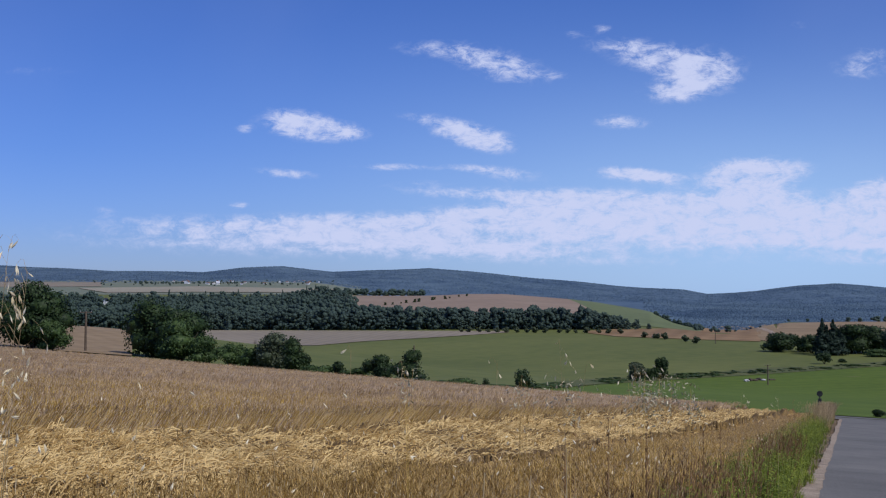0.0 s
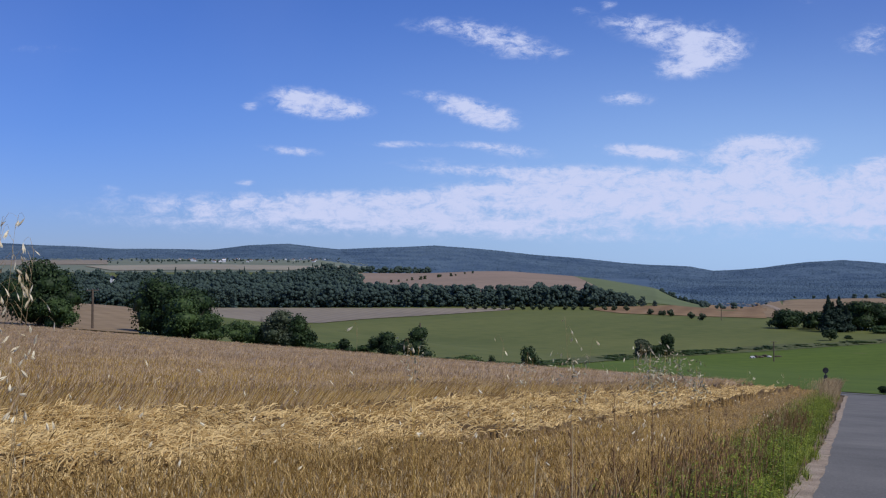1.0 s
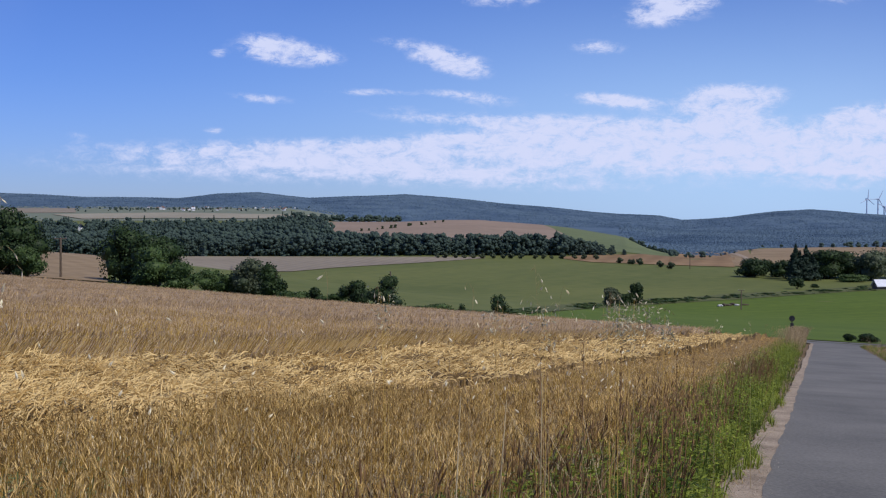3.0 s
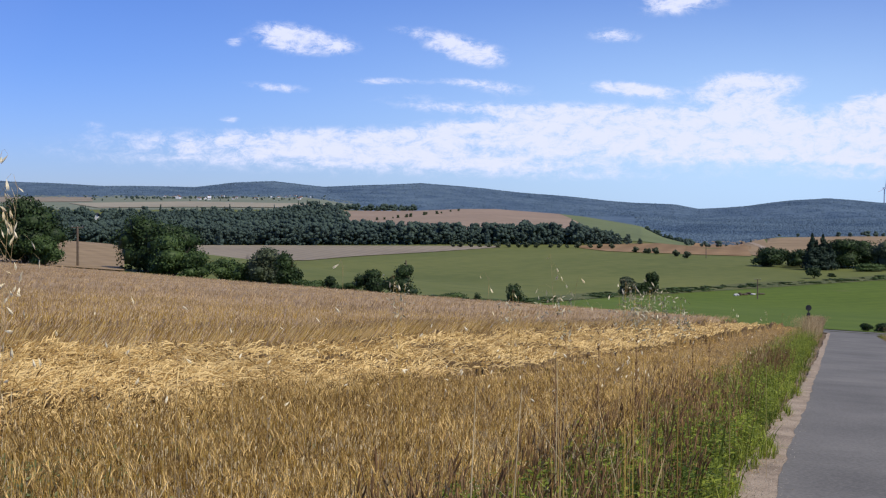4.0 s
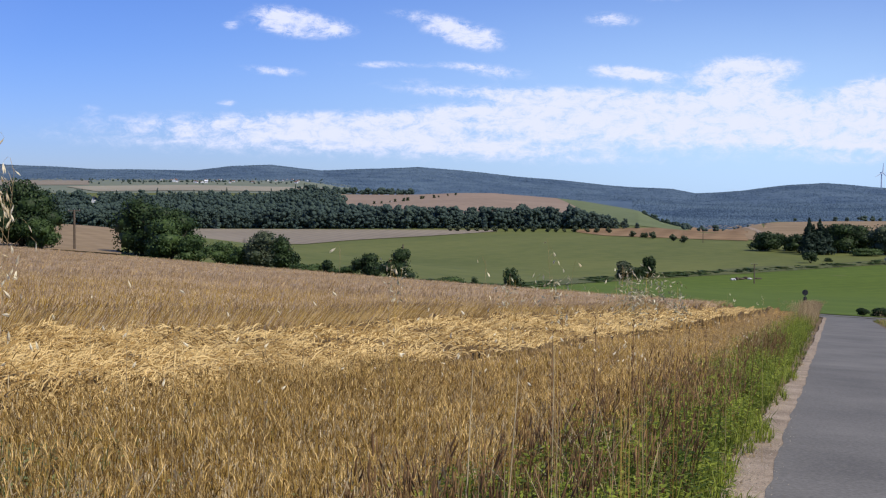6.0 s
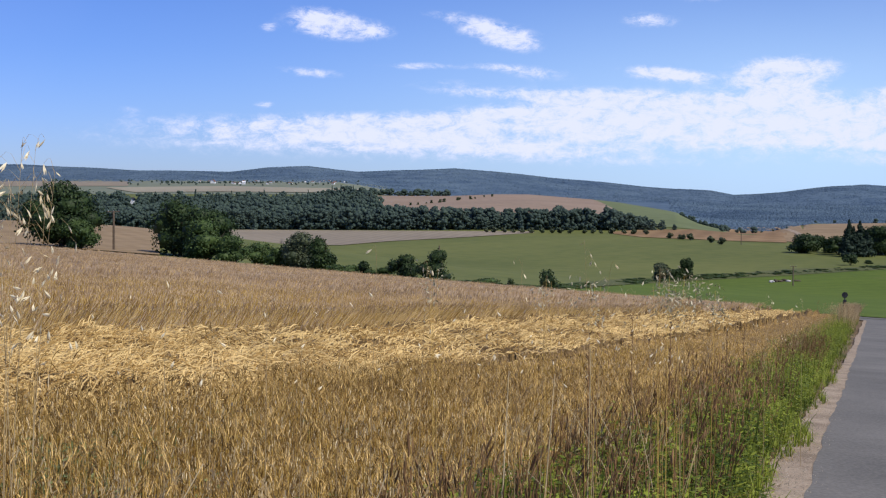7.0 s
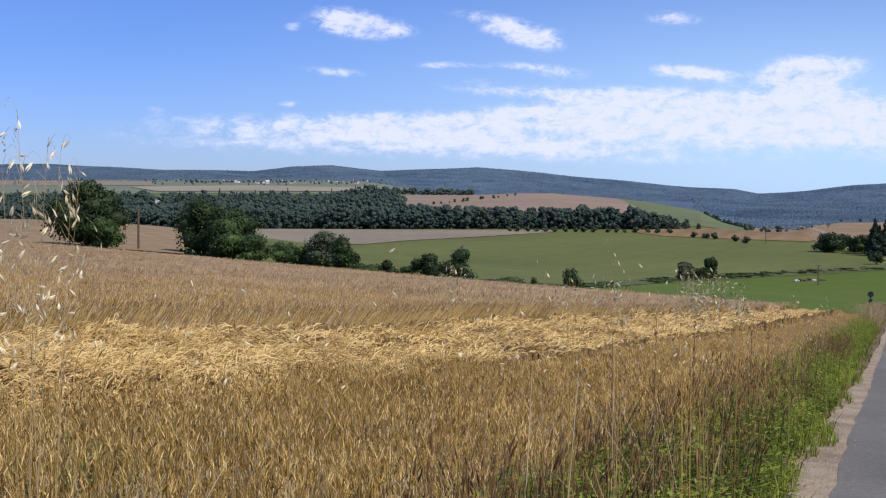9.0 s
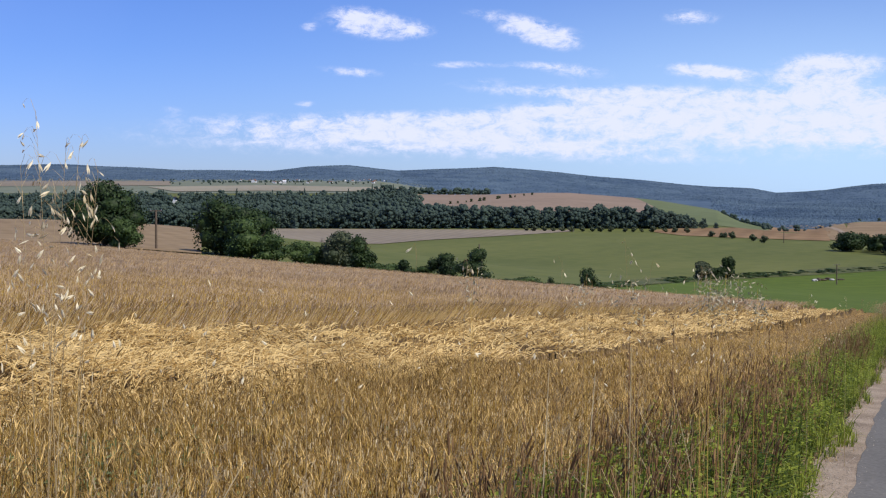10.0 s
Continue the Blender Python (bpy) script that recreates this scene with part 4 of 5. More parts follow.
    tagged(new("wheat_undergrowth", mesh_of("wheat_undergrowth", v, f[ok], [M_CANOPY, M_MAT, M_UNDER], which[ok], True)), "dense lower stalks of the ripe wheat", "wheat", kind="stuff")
    # the crop beside and behind the standpoint
    gu, gv = np.meshgrid(np.linspace(1.1, 60, 80), np.linspace(-60, 70, 130), indexing="ij")
    gx, gy = lane(gu, gv)
    aside = (gx / np.maximum(gy, 0.01) < -0.49) | (gy < 2.5)
    gz = ground(gx, gy) + 0.3 * np.clip((gu - 1.0) / 0.8, 0, 1) + rng.uniform(-0.05, 0.05, gx.shape)
    i, j = np.meshgrid(np.arange(79), np.arange(129), indexing="ij")
    f = np.stack([i * 130 + j, (i + 1) * 130 + j, (i + 1) * 130 + j + 1, i * 130 + j + 1], -1).reshape(-1, 4)
    ok = (aside[:-1, :-1] & aside[1:, :-1] & aside[1:, 1:] & aside[:-1, 1:]).reshape(-1)
    tagged(new("wheat_undergrowth", mesh_of("wheat_undergrowth", np.stack([gx, gy, gz], -1).reshape(-1, 3), f[ok], M_CANOPY, None, True)), "dense lower stalks of the ripe wheat", "wheat", kind="stuff")
    u, v = rng.uniform(1.4, 10, 3800), rng.uniform(-9, 9, 3800)
    x, y = lane(u, v)
    ok = (x / np.maximum(y, 0.01) < -0.49) | (y < 3)
    sow("wheat", rng, x[ok], y[ok], simple, 0.80, 0.12, "ripe standing wheat beside the lane")
    # flattened straw
    pieces = []
    for near, far, density, width in ((4, 18, 600, 0.0047), (18, 40, 150, 0.007), (40, 95, 36, 0.013)):
        x, y = spread(rng, near, far, density, lying)
        u, w = uv_of(x, y)
        m = len(x)
        a, b = lodged_edges(w)
        inside = np.clip(np.minimum((u - a + 0.12) * 2.2, b - u) / 0.4, 0.2, 1)
        hump = 0.24 + 0.07 * np.sin(u * 2.1 + w * 0.8) * np.sin(w * 1.9) + 0.06 * np.sin(w * 0.7 + u)
        z = ground(x, y) + np.maximum(hump, 0.1) * inside + rng.uniform(-0.06, 0.1, m) + 0.13 * np.sin(x * 5.1 + 2 * y + 2 * np.sin(y)) * np.sin(y * 4.3 - x)
        swirl = 0.3 + 0.8 * np.sin(x * 1.3 + 0.5 * y) + rng.normal(0, 0.95, m)
        rise = rng.normal(0.10, 0.30, m)
        length = rng.uniform(0.06, 0.26, m)
        tip = np.stack([np.cos(swirl) * length, np.sin(swirl) * length * 0.8, rise * length], -1)
        p0 = np.stack([x, y, z], -1)
        p1 = p0 + tip * 0.5 + np.array([0, 0, 0.035])
        p2 = p0 + tip
        s = np.stack([-np.sin(swirl), np.cos(swirl), rng.uniform(0.3, 1.2, m)], -1) * width * rng.uniform(0.6, 1.3, (m, 1))
        vv3 = np.stack([p0 - s, p0 + s, p1 - s, p1 + s, p2 - s * 0.6, p2 + s * 0.6], 1).reshape(-1, 3)
        base = np.arange(m)[:, None] * 6
        pieces.append((vv3, np.concatenate([base + np.array([0, 1, 3, 2]), base + np.array([2, 3, 5, 4])])))
    v, f = joined(pieces)
    tagged(new("lodged_wheat", mesh_of("lodged_wheat", v, f, M_STRAW)), "golden wheat flattened in a band along the lane", "wheat", kind="stuff")


wheat()


# ---- the verge ----
def clump(rng, blades, tall, wide, width, droop):
    out = []
    for _ in range(blades):
        a, h, r = rng.uniform(0, 6.28), tall * rng.uniform(0.5, 1.0), wide * rng.uniform(0.4, 1.0)
        c, s = math.cos(a), math.sin(a)
        out.append(ribbon([(0, 0, 0), (c * r * 0.35, s * r * 0.35, h * 0.65), (c * r, s * r, h * (1 - droop * rng.uniform(0, 1)))], [width * 0.6, width, width * 0.15], (-s, c, 0)))
    return joined(out)


def leafy(rng, leaves, tall, wide, leaf):
    """A broad-leaved weed."""
    out = []
    for _ in range(leaves):
        a, h, r = rng.uniform(0, 6.28), tall * rng.uniform(0.1, 1.0), wide * rng.uniform(0.2, 1.0)
        c, s = math.cos(a), math.sin(a)
        p = np.array([c * r * 0.5, s * r * 0.5, h])
        q = np.array([c, s, rng.uniform(-0.4, 0.6)]) * leaf
        out.append(ribbon([p, p + q * 0.5, p + q], [leaf * 0.08, leaf * 0.3, leaf * 0.05], (-s, c, rng.uniform(-0.4, 0.4))))
    out.append(ribbon([(0, 0, 0), (0, 0, tall)], [0.004, 0.003], (1, 0, 0)))
    return joined(out)


def dock(rng, tall):
    """A dry brown stalk with its seed heads."""
    out = [tube([(0, 0, 0), (rng.uniform(-0.03, 0.03), 0, tall * 0.6), (rng.uniform(-0.06, 0.06), 0, tall)], [0.0035, 0.003, 0.002], 3)]
    for _ in range(6):
        z, a = tall * rng.uniform(0.4, 1.0), rng.uniform(0, 6.28)
        r = 0.05 * (1.2 - z / tall)
        p = np.array([math.cos(a) * r, math.sin(a) * r, z])
        out.append(tube([p, p + np.array([0.3 * p[0], 0.3 * p[1], 0.03]), p + np.array([0.4 * p[0], 0.4 * p[1], 0.07])], [0.003, 0.006, 0.002], 3))
    return joined(out)


def panicle(rng, tall):
    out = [ribbon([(0, 0, 0), (rng.uniform(-0.04, 0.04), 0, tall * 0.6), (rng.uniform(-0.1, 0.1), 0, tall * 0.95)], [0.0025, 0.002, 0.001], (1, 0, 0))]
    for _ in range(9):
        z = tall * rng.uniform(0.72, 1.0)
        p = np.array([rng.uniform(-0.05, 0.05), rng.uniform(-0.05, 0.05), z])
        out.append(ribbon([p, p + np.array([rng.uniform(-0.03, 0.03), 0, rng.uniform(0.01, 0.06)])], [0.005, 0.003], (1, 0, 0)))
    return joined(out)


def plant(name, rng, u, v, kinds, size, material, label, category, wind=0.1):
    x, y = lane(u, v)
    at = np.stack([x, y, ground(x, y) - 0.01], -1)
    pick = rng.integers(0, len(kinds), len(x))
    pieces = []
    for k, (tv, tf) in enumerate(kinds):
        s = pick == k
        m = int(s.sum())
        if m:
            lean = np.stack([wind + rng.normal(0, 0.15, m), rng.normal(0, 0.15, m)], -1)
            pieces.append(repeat(tv, tf, at[s], rng.uniform(-1.2, 1.2, m), size * rng.uniform(0.65, 1.25, m), lean))
    w, f = joined(pieces)
    tagged(new(name, mesh_of(name, w, f, material)), label, category, kind="stuff")


def verge():
    rng = np.random.default_rng(31)
    leaves = [leafy(rng, 28, 0.42, 0.2, 0.038) for _ in range(8)]
    tufts = [clump(rng, 8, 0.34, 0.2, 0.005, 0.6) for _ in range(8)]
    stalks = [dock(rng, 0.68) for _ in range(8)]
    heads = [panicle(rng, 0.85) for _ in range(10)]

    def places(n, u0, u1, v0, v1, power=1.8):
        v = v0 + (v1 - v0) * rng.uniform(0, 1, n) ** power
        return rng.uniform(u0, u1, n) + 0.12 * np.sin(v * 1.3), v
    u, v = places(3600, 0.42, 1.7, 5, 85, 2.2)
    plant("verge_weeds", rng, u, v, leaves, 1.0, M_GRASS, "green broad-leaved weeds on the lane's verge", "weeds")
    u, v = places(3000, 0.26, 1.4, 5, 88)
    plant("verge_grass", rng, u, v, tufts, 0.9, M_GRASS, "fresh green grass on the lane's verge", "grass")
    u, v = rng.uniform(0.4, 1.3, 500), rng.uniform(-9, 4, 500)
    plant("verge_grass", rng, u, v, tufts, 0.8, M_GRASS, "fresh green grass on the lane's verge", "grass")
    u, v = rng.uniform(-6.5, -3.5, 900), rng.uniform(-9, 30, 900)
    plant("verge_grass", rng, u, v, tufts, 0.8, M_GRASS, "green grass on the lane's far verge", "grass")
    u, v = places(330, 0.6, 1.8, 5, 40)
    plant("dead_weeds", rng, u, v, tufts, 1.3, M_DOCK, "withered brown weeds on the lane's verge", "weeds")
    u, v = uv_of(rng.normal(-2.25, 0.28, 70), rng.normal(6.7, 0.5, 70))
    plant("field_weeds", rng, u, v, leaves, 0.9, M_WEED, "dull green weeds among the wheat", "weeds")
    u, v = rng.uniform(1.4, 5.0, 60), rng.uniform(5.5, 10, 60)
    plant("field_weeds", rng, u, v, leaves, 0.8, M_WEED, "dull green weeds among the wheat", "weeds")
    u, v = places(1500, 0.2, 0.55, 5, 60)
    plant("verge_grass", rng, u, v, tufts, 0.3, M_DRYGRASS, "short dry grass on the gravel edge", "grass")
    u, v = places(420, 0.6, 1.7, 5, 18, 1.6)
    more = rng.uniform(0.5, 1.3, 150), rng.normal(28, 3.0, 150)
    u, v = np.concatenate([u, more[0]]), np.concatenate([v, more[1]])
    plant("dock_stalks", rng, u, v, stalks, 0.95, M_DOCK, "dark brown dry dock stalks on the verge", "weeds")
    u, v = places(1200, 1.0, 3.0, 4, 60, 1.5)
    plant("dry_grass", rng, u, v, heads, 0.68, M_DRYGRASS, "thin dry grass heads along the wheat's edge", "grass")
    v = 96 - 36 * rng.uniform(0, 1, 1500) ** 1.5
    u = np.abs(rng.normal(0.2, 0.6, 1500)) + 0.2
    plant("dry_grass", rng, u, v, heads + tufts[:2], 1.2, M_DRYGRASS, "tall pale dry grass near the crossroad", "grass")
    u, v = places(1800, -9.0, -3.6, 30, 93, 1.0)
    plant("dry_grass", rng, u, v, tufts + heads[:3], 0.8, M_DRYGRASS, "dry yellow grass on the lane's far verge", "grass")
    u, v = places(1800, -9.0, -3.5, 30, 93, 1.0)
    plant("verge_grass", rng, u, v, tufts, 0.8, M_GRASS, "green grass on the lane's far verge", "grass")


verge()


def grit():
    rng = np.random.default_rng(33)
    n = 6000
    v = 5 + 50 * rng.uniform(0, 1, n) ** 2
    u = np.clip(rng.normal(0.22, 0.12, n), -0.1, 0.5)
    x, y = lane(u, v)
    tv = np.array([(1, 0, 0), (0.2, 0.8, 0), (-0.8, 0.3, 0), (-0.3, -0.9, 0), (0.4, 0.1, 0.7), (0, 0.4, 0.8), (-0.4, 0, 0.75), (0, -0.4, 0.7)])
    tf = np.array([(0, 1, 5, 4), (1, 2, 6, 5), (2, 3, 7, 6), (3, 0, 4, 7), (4, 5, 6, 7)])
    w, f = repeat(tv, tf, np.stack([x, y, ground(x, y) + 0.044 + 0.003 * (u < 0.05)], -1), rng.uniform(0, 6.28, n), rng.uniform(0.002, 0.008, n))
    tagged(new("grit", mesh_of("grit", w, f, M_GRIT)), "loose pale stones along the lane's edge", "gravel", kind="stuff")


grit()


# ---- wild oats and single dry stalks ----
def spikelet_mesh():
    bm = bmesh.new()
    for side in (-1, 1):
        vs = [bm.verts.new(p) for p in ((0, 0, 0), (side * 0.0028, 0.001, -0.008), (side * 0.0042, 0, -0.016), (side * 0.0022, 0, -0.026), (0, 0.0018, -0.014), (0, -0.0018, -0.014))]
        for tri in ((0, 1, 4), (1, 2, 4), (2, 3, 4), (0, 5, 1), (1, 5, 2), (2, 5, 3)):
            bm.faces.new([vs[i] for i in (tri if side > 0 else tri[::-1])])
    me = bpy.data.meshes.new("spikelet")
    bm.to_mesh(me)
    bm.free()
    me.materials.append(M_OAT)
    return me


SPIKELET = spikelet_mesh()


def wild_oat(px, top_py, ahead, spikelets, lean, seed, spread_m=0.12, big=1.0):
    rng = np.random.default_rng(seed)
    x = float(bearing(px)) * ahead
    z0 = float(ground(x - lean, ahead))
    tall = EYE + (LEVEL - top_py) / FOCAL * ahead - z0
    top = new("wild_oat")
    top.location = (x - lean, ahead, z0)
    tagged(top, "tall dry wild oat with pale hanging spikelets", "grass", "wild oats")
    ks = np.linspace(0, 1, 9)
    path = np.stack([lean * ks ** 2.2, 0.02 * np.sin(ks * 3), tall * ks], -1)
    pieces = [tube(path, 0.0021 * (1 - 0.85 * ks), 4)]
    for i in range(spikelets):
        k = 1 - 0.26 * (i + 0.3) / spikelets
        p = np.array([np.interp(k, ks, path[:, c]) for c in range(3)])
        a, r = rng.uniform(0, 6.28), spread_m * (0.25 + (1 - k) * 3.2) * rng.uniform(0.5, 1.1)
        tip = p + np.array([math.cos(a) * r, math.sin(a) * r * 0.6, rng.uniform(0.0, 0.05)])
        hang = tip + np.array([math.cos(a) * 0.012, 0, -0.012])
        pieces.append(tube([p, p * 0.4 + tip * 0.6 + np.array([0, 0, 0.012]), tip, hang], [0.0005, 0.0004, 0.0004, 0.0003], 3))
        s = child("spikelet", SPIKELET, top)
        s.location = hang
        s.rotation_euler = (rng.normal(0, 0.5), rng.normal(0, 0.6), rng.uniform(0, 6.28))
        s.scale = (big * rng.uniform(0.8, 1.3),) * 3
    b = rng.uniform(0, 6.28)
    pieces.append(ribbon([(lean * 0.1, 0, tall * 0.35), (0.12 * math.cos(b), 0.12 * math.sin(b), tall * 0.5), (0.22 * math.cos(b), 0.22 * math.sin(b), tall * 0.42)], [0.001, 0.002, 0.0006], (-math.sin(b), math.cos(b), 0)))
    v, f = joined(pieces)
    child("stem", mesh_of("stem", v, f, M_DRYGRASS), top)


OATS = [(-66, 372, 2.7, 26, -0.04, 0.07), (-10, 430, 2.7, 24, 0.08, 0.12), (14, 440, 2.8, 18, 0.10, 0.10), (48, 480, 2.7, 18, 0.10, 0.11), (-95, 470, 2.6, 22, -0.03, 0.12), (-30, 500, 2.7, 22, 0.05, 0.14), (30, 540, 2.8, 16, 0.07, 0.13),
        (990, 612, 4.6, 22, -0.05, 0.12), (1035, 655, 4.9, 14, 0.08, 0.14), (880, 640, 4.4, 8, 0.03, 0.10), (1125, 650, 5.4, 22, 0.05, 0.16), (1170, 664, 5.8, 26, 0.02, 0.2),
        (1210, 672, 6.2, 18, 0.06, 0.18), (1150, 680, 5.6, 18, -0.04, 0.16), (712, 640, 3.7, 12, 0.04, 0.06), (622, 620, 3.4, 4, 0.03, 0.05), (428, 682, 3.3, 5, 0.02, 0.04), (245, 660, 3.0, 6, 0.02, 0.05),
        (922, 668, 4.4, 8, 0.02, 0.07), (1310, 700, 9.0, 22, 0.0, 0.2), (1375, 705, 11.0, 22, 0.0, 0.22),
        (180, 690, 3.2, 4, 0.02, 0.06), (330, 705, 3.4, 4, 0.03, 0.06), (490, 715, 3.6, 4, 0.02, 0.06), (560, 700, 3.7, 4, 0.03, 0.06), (780, 705, 4.2, 5, 0.02, 0.08), (840, 690, 4.4, 5, 0.02, 0.08), (1080, 690, 5.2, 10, 0.02, 0.14)]
for i, (px, py, ahead, count, lean, wide) in enumerate(OATS):
    wild_oat(px, py, ahead, count, lean, 500 + i, wide, 0.85 if ahead < 3 else 0.72)


def tall_weed(px, top_py, ahead, wide, leaves, seed):
    """A tall branching weed with small pale dry leaves."""
    rng = np.random.default_rng(seed)
    x = float(bearing(px)) * ahead
    z0 = float(ground(x, ahead))
    tall = EYE + (LEVEL - top_py) / FOCAL * ahead - z0
    top = new("tall_weed")
    top.location = (x, ahead, z0)
    tagged(top, "tall branching weed with pale dry leaves", "weed", "tall weeds")
    for k in range(4):
        a, r = rng.uniform(0, 6.28), wide * rng.uniform(0.2, 1.0)
        h = tall * rng.uniform(0.965, 1.0)
        path = np.array([(0.3 * r * math.cos(a), 0.3 * r * math.sin(a), 0), (0.5 * r * math.cos(a), 0.5 * r * math.sin(a), h * 0.55),
                         (0.75 * r * math.cos(a), 0.75 * r * math.sin(a), h * 0.85), (r * math.cos(a), r * math.sin(a), h)])
        v, f = tube(path, [0.0011, 0.0009, 0.0007, 0.0004], 3)
        stem = child("stem", mesh_of("stem", v, f, M_WHEAT), top)
        blades = []
        for _ in range(leaves // 4):
            f = rng.uniform(0.91, 1.0)
            p = np.array([np.interp(f, [0, 0.55, 0.85, 1], path[:, c]) for c in range(3)]) + rng.normal(0, 0.022, 3)
            q = rng.normal(0, 1, 3) + np.array([0, 0, -0.3])
            q = q / np.linalg.norm(q) * rng.uniform(0.012, 0.026)
            w = np.cross(q, rng.normal(0, 1, 3))
            blades.append(ribbon([p, p + q * 0.5, p + q], [0.001, 0.0035, 0.001], w / np.linalg.norm(w)))
        v, f = joined(blades)
        tagged(child("foliage", mesh_of("foliage", v, f, M_PALELEAF), stem, "small pale dry leaves"), kind="stuff")


for i, row in enumerate(((1170, 664, 6.0, 0.16, 240), (1135, 655, 5.6, 0.09, 90), (1212, 680, 6.4, 0.12, 120), (1008, 672, 5.0, 0.09, 70),
                           (728, 648, 6.2, 0.05, 64), (927, 664, 6.0, 0.045, 48), (1123, 648, 6.1, 0.05, 56))):
    tall_weed(*row, 700 + i)


def dry_stalk(px, py, ahead, lean, aside):
    """A single bleached stalk, leaning."""
    x = float(bearing(px)) * ahead
    z0 = float(ground(x, ahead))
    tall = EYE + (LEVEL - py) / FOCAL * ahead - z0
    top = new("dry_stalk")
    top.location = (x, ahead, z0)
    tagged(top, "single bleached dry stalk standing in the wheat", "grass", "dry stalks")
    v, f = tube([(-lean, 0, 0), (-lean * 0.4, aside * 0.3, tall * 0.55), (0, aside, tall)], [0.0042, 0.0037, 0.0022], 5)
    child("stem", mesh_of("stem", v, f, M_FLAG), top)
    v, f = ribbon([(-lean * 0.5, 0, tall * 0.45), (0.08, 0.02, tall * 0.6), (0.2, 0.03, tall * 0.5)], [0.0015, 0.003, 0.001], (0.2, 1, 0))
    child("leaf", mesh_of("leaf", v, f, M_FLAG), top)


for row in ((857, 835, 5.6, 0.06, 0.0), (940, 842, 5.9, 0.10, 0.05), (1002, 790, 6.5, 0.02, 0.0), (640, 1020, 4.6, 0.35, 0.0), (300, 1015, 4.4, 0.5, 0.1)):
    dry_stalk(*row)


def leaning_straw(px, py, aside_px, ahead):
    """A bleached straw that leans across the wheat from its foot to its tip."""
    x = float(bearing(px)) * ahead
    z = EYE + (LEVEL - py) / FOCAL * ahead
    foot = x + aside_px * ahead / FOCAL
    z0 = float(ground(foot, ahead))
    top = new("dry_stalk")
    top.location = (foot, ahead, z0)
    tagged(top, "bleached straw leaning across the wheat", "grass", "dry stalks")
    v, f = tube([(0, 0, -0.02), ((x - foot) * 0.5, 0, (z - z0) * 0.53), (x - foot, 0, z - z0)], [0.003, 0.0026, 0.0014], 5)
    child("stem", mesh_of("stem", v, f, M_FLAG), top)


for row in ((918, 822, 200, 7.0), (1075, 868, 60, 7.4), (1176, 888, -150, 8.0), (985, 850, 160, 7.2), (420, 1000, -190, 6.0), (250, 1010, 170, 5.8)):
    leaning_straw(*row)


def seed_stalk(px, py, ahead, seed):
    """A tall dark stalk with small seed heads up its length."""
    rng = np.random.default_rng(seed)
    x = float(bearing(px)) * ahead
    z0 = float(ground(x, ahead))
    tall = EYE + (LEVEL - py) / FOCAL * ahead - z0
    top = new("weed_stalk")
    top.location = (x, ahead, z0)
    tagged(top, "tall dark brown weed stalk with small seed heads", "weed", "weed stalks")
    v, f = tube([(0, 0, 0), (0.01, 0, tall * 0.5), (0.02, 0, tall)], [0.0045, 0.004, 0.002], 5)
    child("stem", mesh_of("stem", v, f, M_DOCK), top)
    for _ in range(22):
        k, a = rng.uniform(0.45, 1.0), rng.uniform(0, 6.28)
        p = np.array([0.02 * k, 0, tall * k])
        q = p + np.array([math.cos(a) * 0.02, math.sin(a) * 0.02, 0.03])
        v, f = tube([p, (p + q) / 2, q], [0.0015, 0.006, 0.002], 4)
        child("seed_head", mesh_of("seed_head", v, f, M_DOCK), top)


for i, row in enumerate(((994, 765, 8.0), (1012, 740, 9.0), (1072, 742, 11.0), (1140, 745, 13.0), (1180, 750, 14.0), (1240, 752, 16.0), (1270, 748, 17.0))):
    seed_stalk(*row, 800 + i)


# ---- built things ----
def utility_pole(px, ahead, high_px, arm, label):
    at, high, _ = planted(px, ahead, high_px, 1)
    top = new("utility_pole")
    top.location = at
    tagged(top, label, "pole", "utility poles")
    bm = bmesh.new()
    rod(bm, (0, 0, -0.4), (0, 0, high), 0.21, 0.16, 10)
    part("post", bm, M_POLE, top)
    if arm:
        bm = bmesh.new()
        box(bm, -0.95, 0.95, -0.06, 0.06, high - 0.22, high - 0.08)
        part("crossarm", bm, M_POLE, top)
        for q in (-0.85, 0.0, 0.85):
            bm = bmesh.new()
            rod(bm, (q, 0, high - 0.08), (q, 0, high + 0.14), 0.05, 0.035, 8)
            part("insulator", bm, M_STEEL, top)


utility_pole(153, 194, 72, True, "weathered wooden utility pole with a crossarm")
utility_pole(1357, 365, 36, True, "thin utility pole on the meadow")
utility_pole(1265, 640, 22, False, "thin far utility pole at a field's edge")
utility_pole(733, 300, 34, False, "thin utility pole behind roadside bushes")


def road_sign():
    at, high, wide = planted(1448, 86, 38, 13)
    top = new("road_sign")
    top.location = at
    tagged(top, "dark round road sign seen from behind on a post", "sign")
    bm = bmesh.new()
    rod(bm, (0, 0, -0.3), (0, 0, 1.95), 0.035, 0.035, 10)
    part("post", bm, M_SIGN, top)
    bm = bmesh.new()
    rod(bm, (0, -0.015, 1.75), (0, 0.015, 1.75), 0.21, 0.21, 24)
    part("plate", bm, M_SIGN, top)
    bm = bmesh.new()
    box(bm, -0.12, 0.12, -0.012, 0.012, 0.95, 1.42)
    part("lower_plate", bm, M_SIGN, top)
    for z in (1.62, 1.88):
        bm = bmesh.new()
        box(bm, -0.12, 0.12, -0.05, -0.016, z - 0.02, z + 0.02)
        part("bracket", bm, M_SIGN, top)


road_sign()


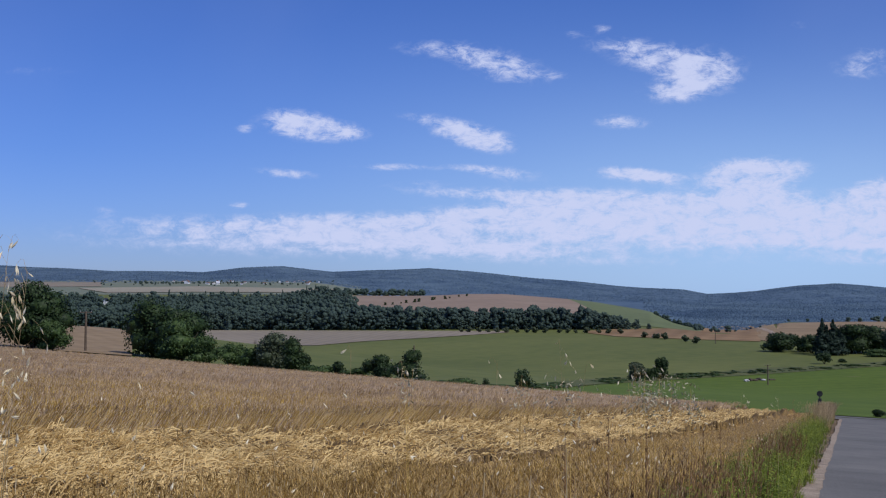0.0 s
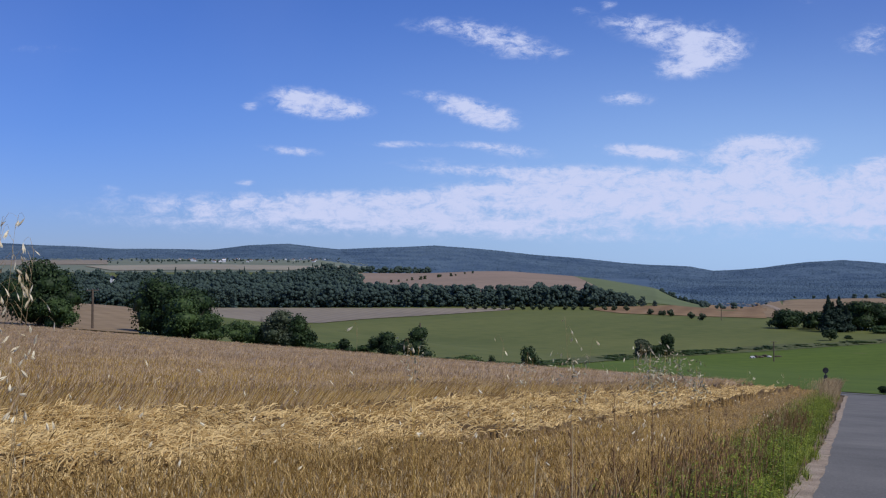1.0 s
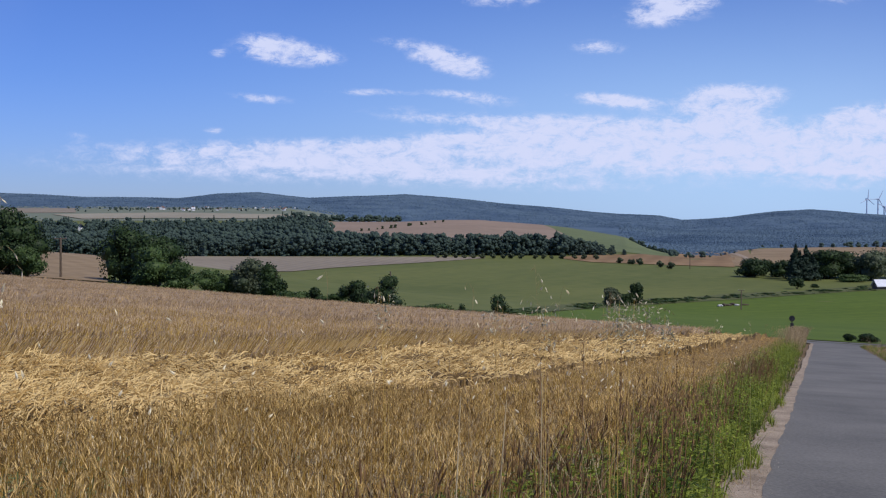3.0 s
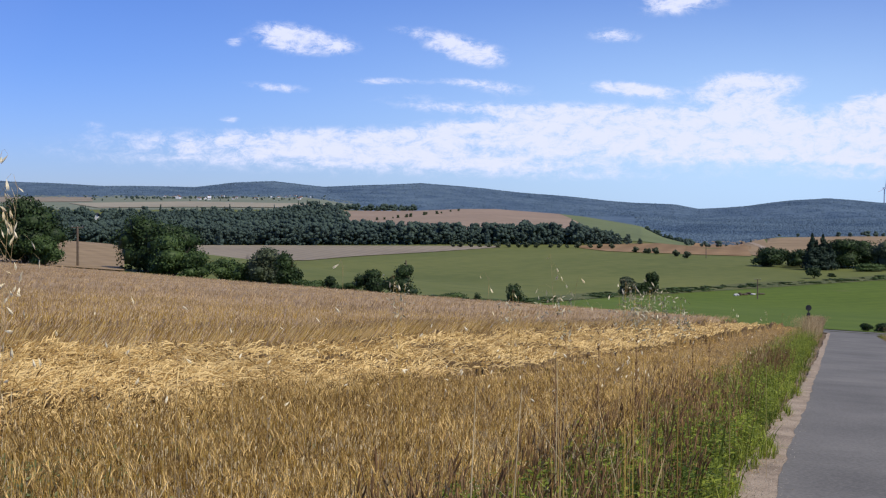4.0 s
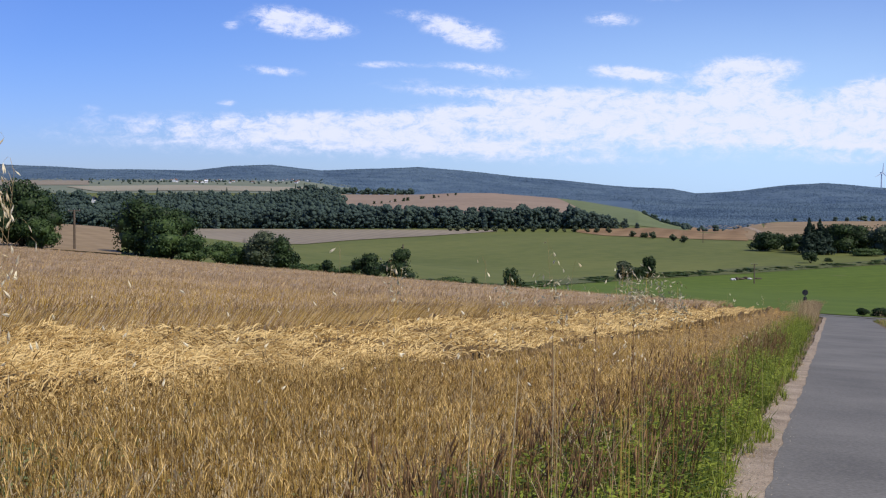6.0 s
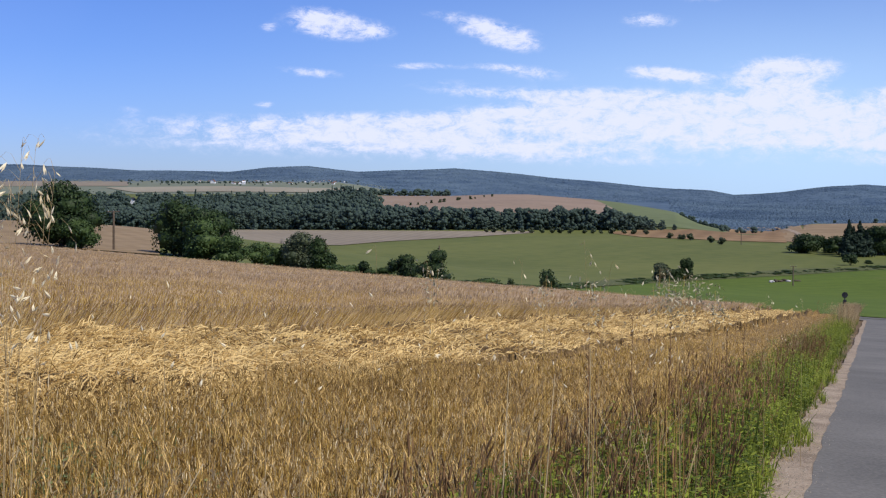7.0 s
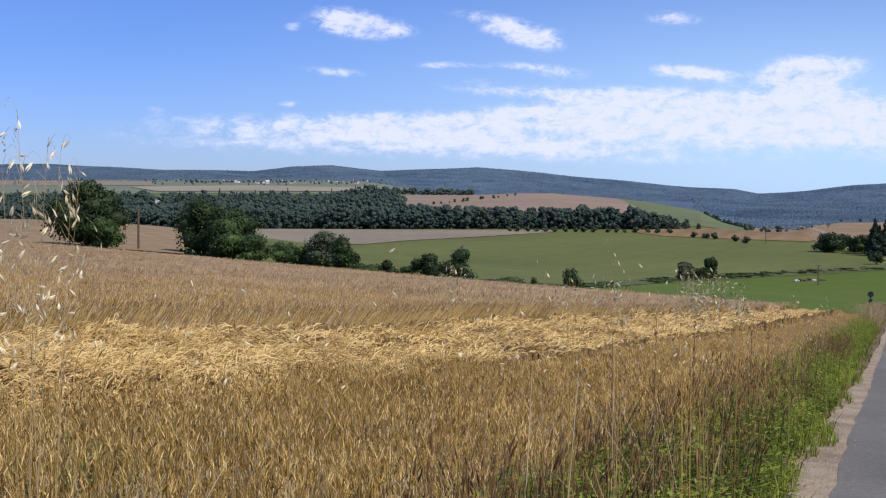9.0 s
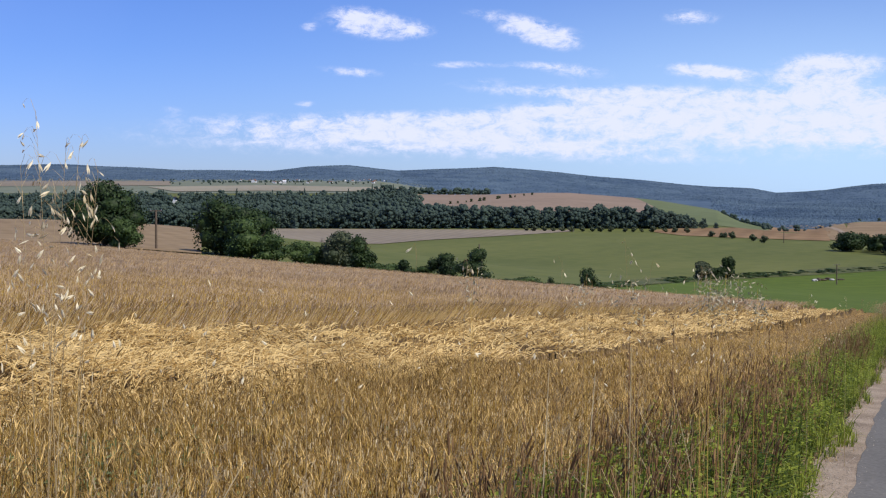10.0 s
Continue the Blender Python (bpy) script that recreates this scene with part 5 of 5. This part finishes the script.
def house(at, turn, long, wide, eaves, roof_material, label, group="village houses", walls=None):
    top = new("house")
    top.matrix_basis = pose(*at, 0, 0, turn)
    tagged(top, label, "house", group)
    l, w, rise = long / 2, wide / 2, wide * 0.42
    bm = bmesh.new()
    vs = [bm.verts.new(p) for p in ((-l, -w, -1.5), (l, -w, -1.5), (l, w, -1.5), (-l, w, -1.5), (-l, -w, eaves), (l, -w, eaves), (l, w, eaves), (-l, w, eaves), (-l, 0, eaves + rise), (l, 0, eaves + rise))]
    for q in ((0, 1, 5, 4), (2, 3, 7, 6), (1, 2, 6, 9, 5), (3, 0, 4, 8, 7)):
        bm.faces.new([vs[i] for i in q])
    part("wall", bm, walls or M_WHITE, top)
    bm = bmesh.new()
    o, th = 0.5, 0.25
    for s in (-1, 1):
        a = [(-l - o, s * (w + o), eaves - o * 0.84), (l + o, s * (w + o), eaves - o * 0.84), (l + o, 0, eaves + rise), (-l - o, 0, eaves + rise)]
        lower, upper = [bm.verts.new(p) for p in a], [bm.verts.new((p[0], p[1], p[2] + th)) for p in a]
        bm.faces.new(lower), bm.faces.new(upper)
        for i in range(4):
            bm.faces.new((lower[i], lower[(i + 1) % 4], upper[(i + 1) % 4], upper[i]))
    part("roof", bm, roof_material, top)
    for q in (-0.5, 0.0, 0.5):
        bm = bmesh.new()
        box(bm, q * l * 1.2 - 0.6, q * l * 1.2 + 0.6, -w - 0.06, -w + 0.05, eaves * 0.35, eaves * 0.35 + 1.4)
        part("window", bm, M_DARK, top)
    bm = bmesh.new()
    box(bm, l * 0.3, l * 0.3 + 0.8, -0.4, 0.4, eaves + rise * 0.6, eaves + rise + 1.0)
    part("chimney", bm, M_ROOF, top)
    return top


def village():
    rng = np.random.default_rng(41)
    first = None
    for k in range(30):
        px, py = rng.normal(430, 80), rng.uniform(498, 504)
        if px < 165 or px > 590:
            px = rng.uniform(180, 570)
        at = meet(px, py, 1800)
        turn = rng.choice([-20, 5, 75, 100]) + rng.uniform(-8, 8)
        if first is None:
            first = house(at, turn, 12, 8.5, 4.5, M_ROOF, "small far white village house with a red tiled roof")
        else:
            copy_thing(first, pose(*at, 0, 0, turn)).scale = (rng.uniform(0.35, 0.58),) * 3
    at = meet(386, 504, 1800)
    house(at, 10, 7, 5, 4.5, M_GREYROOF, "large white village building", "")
    house(meet(187, 541, 1300), 80, 9, 7, 6.0, M_SIGN, "white house among the dark trees of a wood", "")
    x = float(bearing(1467)) * 546
    house((x, 546, float(ground(x, 546))), 20, 6, 5, 2.2, M_SIGN, "pale cottage before dark spruces", "")
    x = float(bearing(1648)) * 468
    house((x, 468, float(ground(x, 468))), 4, 23, 5, 1.5, M_GREYROOF, "long low dark barn with a pale sheet roof", "", M_POLE)


village()


def turbine(px, base_py, turn, seed_angle):
    x = float(bearing(px)) * 4470
    z = EYE + (LEVEL - base_py) / FOCAL * 4470
    top = new("wind_turbine")
    top.matrix_basis = pose(x, 4470, z, 0, 0, turn)
    tagged(top, "pale far wind turbine on a wooded ridge", "wind turbine", "wind turbines")
    bm = bmesh.new()
    rod(bm, (0, 0, -25), (0, 0, 62), 3.0, 1.8, 12)
    part("tower", bm, M_TURBINE, top)
    bm = bmesh.new()
    box(bm, -2, 2, -5, 7, 61, 65)
    part("nacelle", bm, M_TURBINE, top)
    for k in range(3):
        a = seed_angle + k * 2.094
        bm = bmesh.new()
        rod(bm, (0, -6, 63), (math.sin(a) * 36, -6, 63 + math.cos(a) * 36), 1.9, 0.7, 8)
        part("blade", bm, M_TURBINE, top)


turbine(1581, 514, 20, 0.1)
turbine(1601, 514, 10, 0.5)
turbine(1612, 528, 15, 0.9)


# plain lumps stand in for the pale and dark things lying there
def meadow_lumps():
    rng = np.random.default_rng(61)
    for px, ahead, size, wide in ((1319, 378, 0.8, 0.9), (1326, 380, 1.0, 0.7), (1334, 381, 0.7, 1.0), (1341, 384, 0.9, 0.8), (1349, 382, 0.7, 0.9), (1364, 384, 0.6, 1.2)):
        at = planted(px, ahead, 1, 1)[0]
        bm = bmesh.new()
        bmesh.ops.create_icosphere(bm, subdivisions=2, radius=1.0)
        for v in bm.verts:
            v.co *= rng.uniform(0.85, 1.15)
            v.co = Vector((v.co.x * wide, v.co.y, v.co.z * size * 0.6 + size * 0.4))
        me = bpy.data.meshes.new("meadow_lump")
        bm.to_mesh(me)
        bm.free()
        me.materials.append(M_PALELUMP if px in (1319, 1349) else M_BARK)
        ob = new("meadow_lump", me)
        ob.location = at
        tagged(ob, "pale lump on the meadow" if px in (1319, 1349) else "dark lump on the meadow", "heap", "heaps on the meadow")


meadow_lumps()
